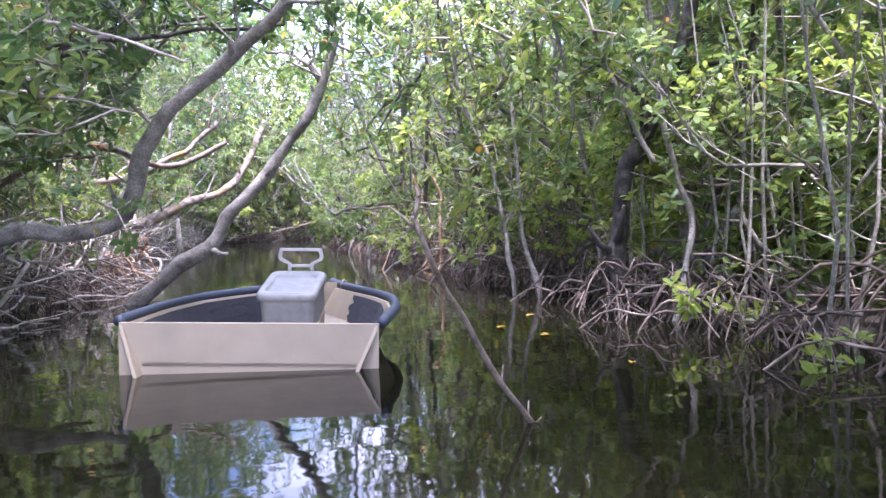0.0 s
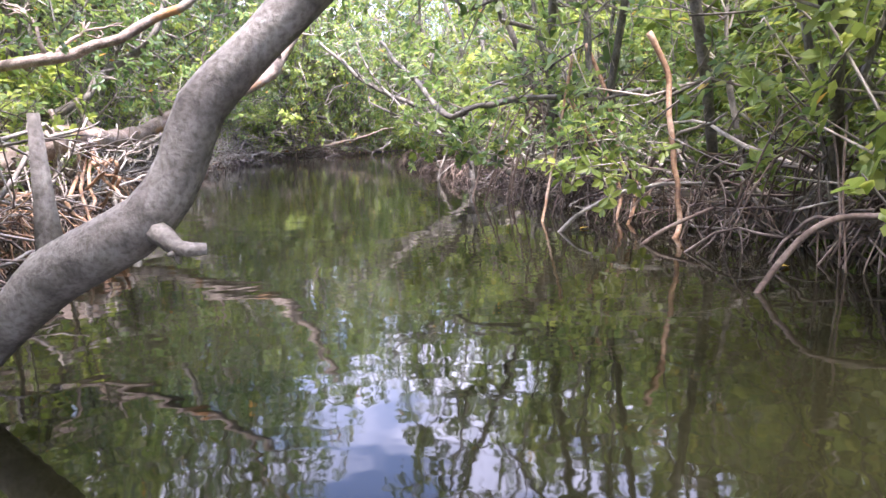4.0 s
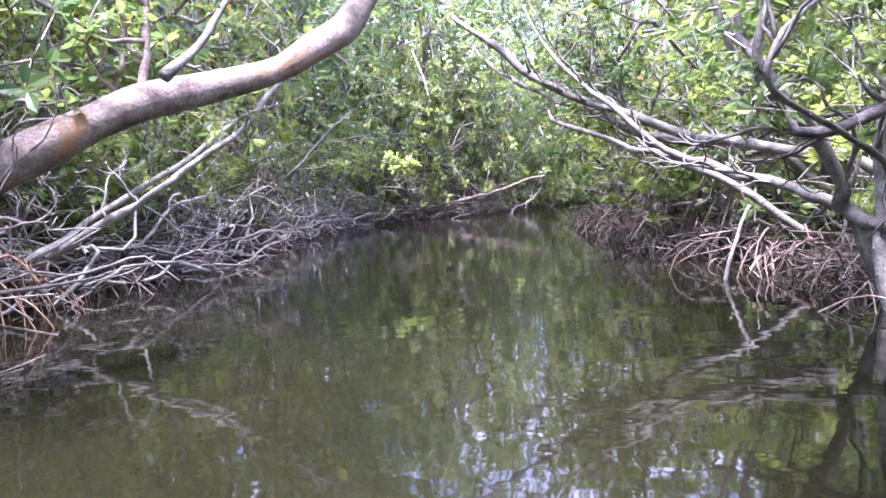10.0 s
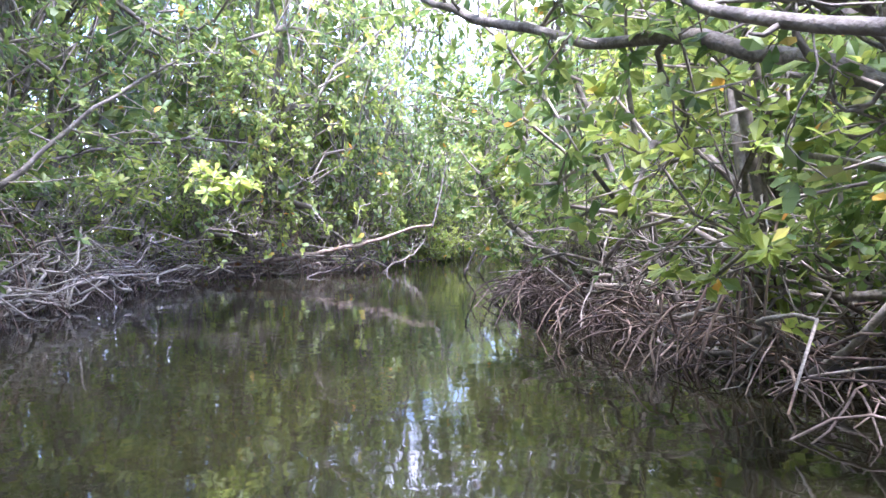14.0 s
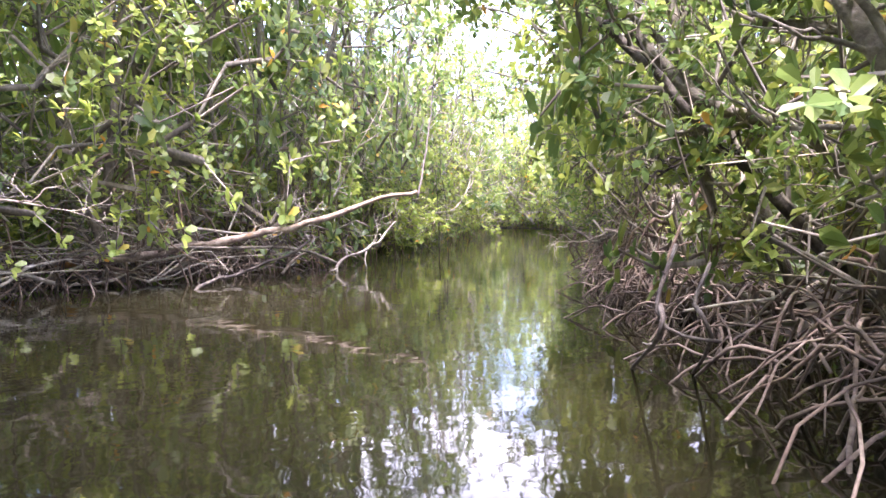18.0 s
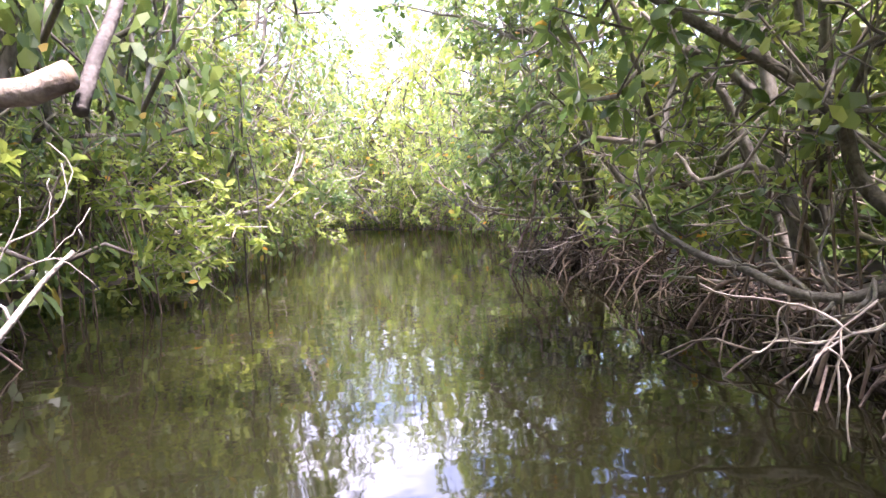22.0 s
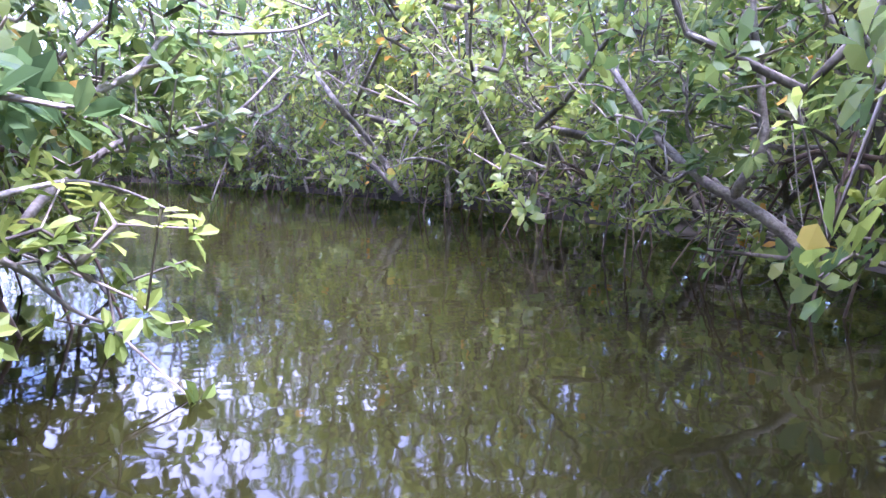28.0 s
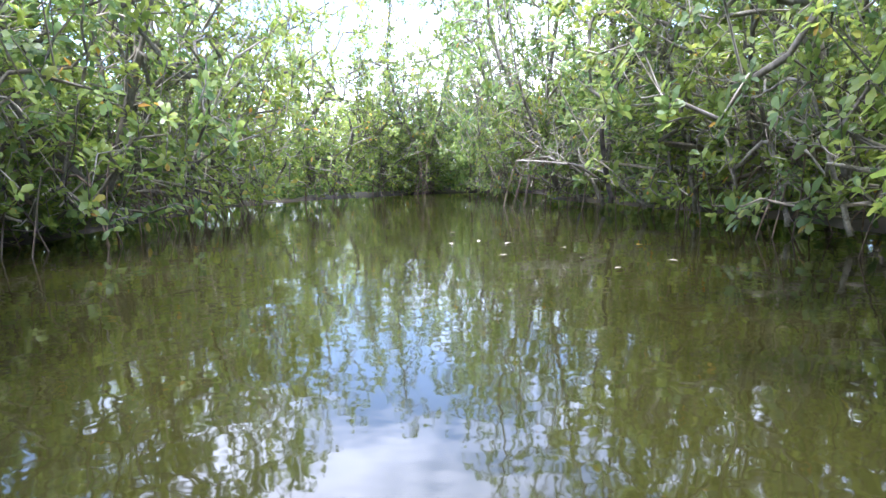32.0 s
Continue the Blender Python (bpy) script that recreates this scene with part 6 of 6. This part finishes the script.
limb("mangrove_sprig", "leafy mangrove sprig reaching out over the water", TWIG, 0.009, 0.005, [(-4.18, 53.18, 1.13), (-3.83, 53.01, 1.08), (-3.54, 52.90, 1.02)], 6, 0.4, LEAF_BRIGHT, 0.4)
limb("mangrove_sprig", "leafy mangrove sprig reaching out over the water", TWIG, 0.009, 0.005, [(-4.31, 53.07, 0.52), (-4.00, 52.92, 0.56), (-3.74, 52.81, 0.60)], 6, 0.4, LEAF_BRIGHT, 0.35)
limb("mangrove_sprig", "leafy mangrove sprig reaching out over the water", TWIG, 0.009, 0.005, [(-3.89, 53.84, 1.55), (-3.52, 53.63, 1.45), (-3.20, 53.48, 1.33)], 4, 0.4, LEAF, 0.3)


# ---- leaves adrift on the water ----
def floating_leaf(x, y, turn, size, mat, label):
    g = Geo()
    a = radians(turn)
    ax = np.array([[math.cos(a), math.sin(a), 0.0]])
    sd = np.array([[-math.sin(a), math.cos(a), 0.0]])
    g.leaves(np.array([[0.0, 0.0, 0.0]]), ax, sd, np.array([[0.0, 0.0, 1.0]]), np.array([size]))
    ob = new("floating_leaf", g.mesh("floating_leaf", mat, smooth=False))
    ob.location = (x, y, 0.014)
    tagged(ob, label, "leaf", "leaves adrift on the creek")


YELLOW_LEAF = plain_material("yellow_leaf", (0.55, 0.34, 0.03), 0.5, 0.3, 30.0)
for x, y, turn, size in ((0.35, 5.35, 20, 0.11), (0.42, 5.4, 130, 0.09), (0.75, 4.2, 70, 0.10), (0.07, 5.78, 70, 0.12), (0.14, 5.84, 150, 0.10), (0.47, 6.56, 200, 0.10), (-0.2, 10.8, 40, 0.10), (-1.1, 12.9, 200, 0.10), (-4.4, 27.6, 15, 0.11), (-3.6, 33.2, 95, 0.10), (-3.0, 62.0, 60, 0.10)):
    floating_leaf(x, y, turn, size, YELLOW_LEAF, "yellow fallen mangrove leaf floating on the water")
for k in range(9):
    floating_leaf(-2.6 - 0.35 * k + 0.2 * math.sin(k * 3.1), 60.4 + 0.3 * k + 0.5 * math.cos(k * 2.3), 47 * k, 0.09, TWIG, "dry pale leaf floating on the water")


# ---- the boat ----
def boat_mesh(name, verts, faces, mat, parent, label="", smooth=False, bevel=0.0):
    me = bpy.data.meshes.new(name)
    bm = bmesh.new()
    vs = [bm.verts.new(v) for v in verts]
    for f in faces:
        bm.faces.new([vs[i] for i in f])
    bmesh.ops.recalc_face_normals(bm, faces=bm.faces)
    if bevel:
        bmesh.ops.bevel(bm, geom=list(bm.edges), offset=bevel, segments=3, profile=0.6, affect="EDGES", clamp_overlap=True)
    bm.to_mesh(me)
    bm.free()
    me.materials.append(mat)
    if smooth:
        me.shade_smooth()
    ob = new(name, me)
    ob.parent = parent
    if label:
        ob["label"] = label
    return ob


def prism(outline, z0, z1):
    """A closed block from a flat outline between two heights."""
    n = len(outline)
    v = [(x, y, z0) for x, y in outline] + [(x, y, z1) for x, y in outline]
    f = [tuple(range(n))[::-1], tuple(range(n, 2 * n))] + [(i, (i + 1) % n, n + (i + 1) % n, n + i) for i in range(n)]
    return v, f


WHITE_PLASTIC = plain_material("worn_white_plastic", (0.26, 0.26, 0.252), 0.5, 0.25)
HANDLE_PLASTIC = plain_material("cream_plastic", (0.39, 0.38, 0.335), 0.42, 0.06)
TUBE_BLUE = plain_material("dark_blue_foam", (0.035, 0.045, 0.068), 0.6, 0.25, 30.0)
MAT_BLACK = plain_material("black_carpet", (0.022, 0.023, 0.030), 0.95, 0.5, 120.0, 0.8)
HULL_TAN = plain_material("tan_hull_paint", (0.29, 0.24, 0.165), 0.6, 0.15, 6.0)
ROPE = plain_material("grey_rope", (0.30, 0.28, 0.25), 0.9, 0.5, 90.0, 0.8)


def round_bar(path, r, mat, name, parent, label="", sides=10, step=0.03):
    g = Geo()
    g.tube(curve_points(path, step), r, sides)
    return part(name, g, mat, parent, label)


BOAT = pose(-1.565, 5.129, 0.0, 0, 1.9, -0.5)
BOX = Matrix.Translation((0, 0.79, 0.517)) @ Matrix.Rotation(radians(14), 4, "X") @ Matrix.Translation((0, -1.284, -0.466))


def build_boat():
    boat = new("skiff")
    boat.matrix_basis = BOAT
    tagged(boat, "small tan skiff with dark blue foam tubes on its gunwales", "boat")
    half = [(0.07, 2.05), (0.20, 1.74), (0.43, 1.33), (0.62, 1.0), (0.77, 0.62), (0.84, 0.1), (0.84, -0.3), (0.82, -0.75)]
    for sgn in (-1, 1):
        rail = [(sgn * x, y, 0.305 + 0.012 * max(0, y - 1)) for x, y in half]
        tube = round_bar(rail, 0.036, TUBE_BLUE, "foam_tube", boat, "dark blue foam tube slit along the gunwale", 12)
        top = [(sgn * (x - 0.02), y - 0.05, 0.285) for x, y in half]
        low = [(sgn * max(0.03, x - 0.16), y - 0.16, -0.05) for x, y in half]
        n = len(half)
        inner = [(x - sgn * 0.022, y, z) for x, y, z in top + low]
        v = top + low + inner
        f = []
        for i in range(n - 1):
            f += [(i, i + 1, n + i + 1, n + i), (2 * n + i, 3 * n + i, 3 * n + i + 1, 2 * n + i + 1), (i, 2 * n + i, 2 * n + i + 1, i + 1), (n + i, n + i + 1, 3 * n + i + 1, 3 * n + i)]
        f += [(0, n, 3 * n, 2 * n), (n - 1, 3 * n - 1, 4 * n - 1, 2 * n - 1)]
        boat_mesh("hull_side", v, f, HULL_TAN, boat)
        # carpet on the inside with a ragged front edge
        rows, cols = 9, 10
        cv = []
        for k in range(rows):
            s = k / (rows - 1)
            z = 0.272 - 0.23 * s
            u = (0.285 - z) / 0.335
            fr = 1.20 - 0.14 * s + 0.03 * math.sin(k * 2.3) + 0.02 * math.sin(k * 5.1)
            for y in np.linspace(fr, -0.72, cols):
                x = np.interp(y + 0.05 + 0.11 * u, [p[1] for p in half][::-1], [p[0] for p in half][::-1])
                cv.append((sgn * (x - 0.068 - 0.14 * u), y, z))
        m = len(cv)
        cv += [(x - sgn * 0.008, y, z) for x, y, z in cv]
        cf = []
        for k in range(rows - 1):
            for i in range(cols - 1):
                a = k * cols + i
                cf += [(a, a + 1, a + cols + 1, a + cols), (m + a, m + a + cols, m + a + cols + 1, m + a + 1)]
            a, b2 = k * cols, k * cols + cols - 1
            cf += [(a, a + cols, m + a + cols, m + a), (b2, m + b2, m + b2 + cols, b2 + cols)]
        for i in range(cols - 1):
            a, b2 = i, (rows - 1) * cols + i
            cf += [(a, m + a, m + a + 1, a + 1), (b2, b2 + 1, m + b2 + 1, m + b2)]
        boat_mesh("carpet", cv, cf, MAT_BLACK, boat, "torn black carpet lining")
        # rope loop round the tube
        g = Geo()
        a = np.linspace(0, 2 * np.pi, 15)
        g.tube(np.stack([sgn * (0.235 + 0.02 * np.cos(a)), 1.68 + 0.03 * np.cos(a), 0.312 + 0.05 * np.sin(a)], 1), 0.011, 6)
        part("rope_loop", g, ROPE, tube, "frayed grey rope tied round the tube")
    v, f = prism([(-0.21, 1.74), (0.21, 1.74), (0.09, 1.95), (-0.09, 1.95)], 0.265, 0.28)
    boat_mesh("bow_deck", v, f, HULL_TAN, boat)
    for sgn in (-1, 1):
        v, f = prism([(sgn * 0.003, 1.735), (sgn * 0.2, 1.735), (sgn * 0.2, 1.75), (sgn * 0.003, 1.75)], 0.08, 0.34)
        boat_mesh("bow_board", v, f, HULL_TAN, boat, "plain tan plywood board")
    v, f = prism([(-0.66, -0.80), (0.66, -0.80), (0.66, 0.5), (0.5, 0.9), (0.28, 1.3), (0.05, 1.75), (-0.05, 1.75), (-0.28, 1.3), (-0.5, 0.9), (-0.66, 0.5)], 0.03, 0.055)
    boat_mesh("floor_board", v, f, HULL_TAN, boat)
    v, f = prism([(-0.80, -0.80), (0.80, -0.80), (0.80, -0.76), (-0.80, -0.76)], -0.04, 0.30)
    boat_mesh("transom", v, f, HULL_TAN, boat)

    v, f = prism([(-0.24, 0.20), (0.24, 0.20), (0.20, 0.80), (-0.20, 0.80)], 0.05, 0.075)
    v = [(x, y, z + (0.135 if y > 0.5 and z > 0.06 else 0)) for x, y, z in v]
    boat_mesh("bow_step", v, f, HULL_TAN, boat)

    # the cool box rests tilted on the step in the bow
    box = new("cool_box")
    box.matrix_basis = BOAT @ BOX
    tagged(box, "worn white plastic cool box with a cream pull handle", "cooler")

    def rounded(hw, y0, y1, r, k=5):
        pts = []
        for cx, cy, a0 in ((hw - r, y1 - r, 0), (-hw + r, y1 - r, 90), (-hw + r, y0 + r, 180), (hw - r, y0 + r, 270)):
            for i in range(k + 1):
                a = radians(a0 + 90 * i / k)
                pts.append((cx + r * math.cos(a), cy + r * math.sin(a)))
        return pts

    v, f = prism(rounded(0.205, 0.72, 1.250, 0.05), 0.186, 0.408)
    boat_mesh("body", v, f, WHITE_PLASTIC, box, smooth=False)
    loops = [(rounded(0.228, 0.70, 1.280, 0.075), 0.403), (rounded(0.232, 0.696, 1.284, 0.078), 0.425), (rounded(0.228, 0.70, 1.280, 0.078), 0.453),
             (rounded(0.214, 0.714, 1.266, 0.07), 0.466), (rounded(0.175, 0.75, 1.180, 0.06), 0.468), (rounded(0.168, 0.757, 1.173, 0.055), 0.454), (rounded(0.158, 0.768, 1.162, 0.05), 0.446), (rounded(0.14, 0.79, 1.140, 0.05), 0.444)]
    v, f = [], []
    n = len(loops[0][0])
    for outline, z in loops:
        v += [(x, y, z) for x, y in outline]
    f.append(tuple(range(n))[::-1])
    for k in range(len(loops) - 1):
        f += [(k * n + i, k * n + (i + 1) % n, (k + 1) * n + (i + 1) % n, (k + 1) * n + i) for i in range(n)]
    f.append(tuple(range((len(loops) - 1) * n, len(loops) * n)))
    boat_mesh("lid", v, f, WHITE_PLASTIC, box, "scuffed white lid with a recessed panel", smooth=True)
    # pull handle: an upright flat frame, wide at the top
    tilt = BOX.inverted() @ Matrix.Translation((0, 0.835, 0.412)) @ Matrix.Scale(0.9, 4)
    out = [(-0.118, 0.0), (-0.118, 0.168), (-0.195, 0.205), (-0.208, 0.236), (-0.192, 0.31), (-0.185, 0.318), (0.185, 0.318), (0.192, 0.31), (0.208, 0.236), (0.195, 0.205), (0.118, 0.168), (0.118, 0.0)]
    inn = [(-0.090, 0.0), (-0.090, 0.184), (-0.168, 0.222), (-0.178, 0.246), (-0.165, 0.285), (-0.160, 0.29), (0.160, 0.29), (0.165, 0.285), (0.178, 0.246), (0.168, 0.222), (0.090, 0.184), (0.090, 0.0)]
    v = []
    for y in (-0.018, 0.018):
        v += [tilt @ Vector((x, y, z)) for x, z in out] + [tilt @ Vector((x, y, z)) for x, z in inn]
    n = len(out)
    f = []
    for i in range(n - 1):
        f += [(i, i + 1, n + i + 1, n + i), (2 * n + i, 3 * n + i, 3 * n + i + 1, 2 * n + i + 1), (i, 2 * n + i, 2 * n + i + 1, i + 1), (n + i, n + i + 1, 3 * n + i + 1, 3 * n + i)]
    f += [(0, n, 3 * n, 2 * n), (n - 1, 3 * n - 1, 4 * n - 1, 2 * n - 1)]
    handle = boat_mesh("handle", v, f, HANDLE_PLASTIC, box, "cream pull handle frame", bevel=0.005)
    v, f = prism([(-0.091, -0.015), (0.091, -0.015), (0.091, 0.015), (-0.091, 0.015)], 0.142, 0.170)
    boat_mesh("handle_bar", [tilt @ Vector(q) for q in v], f, HANDLE_PLASTIC, handle, bevel=0.004)


build_boat()
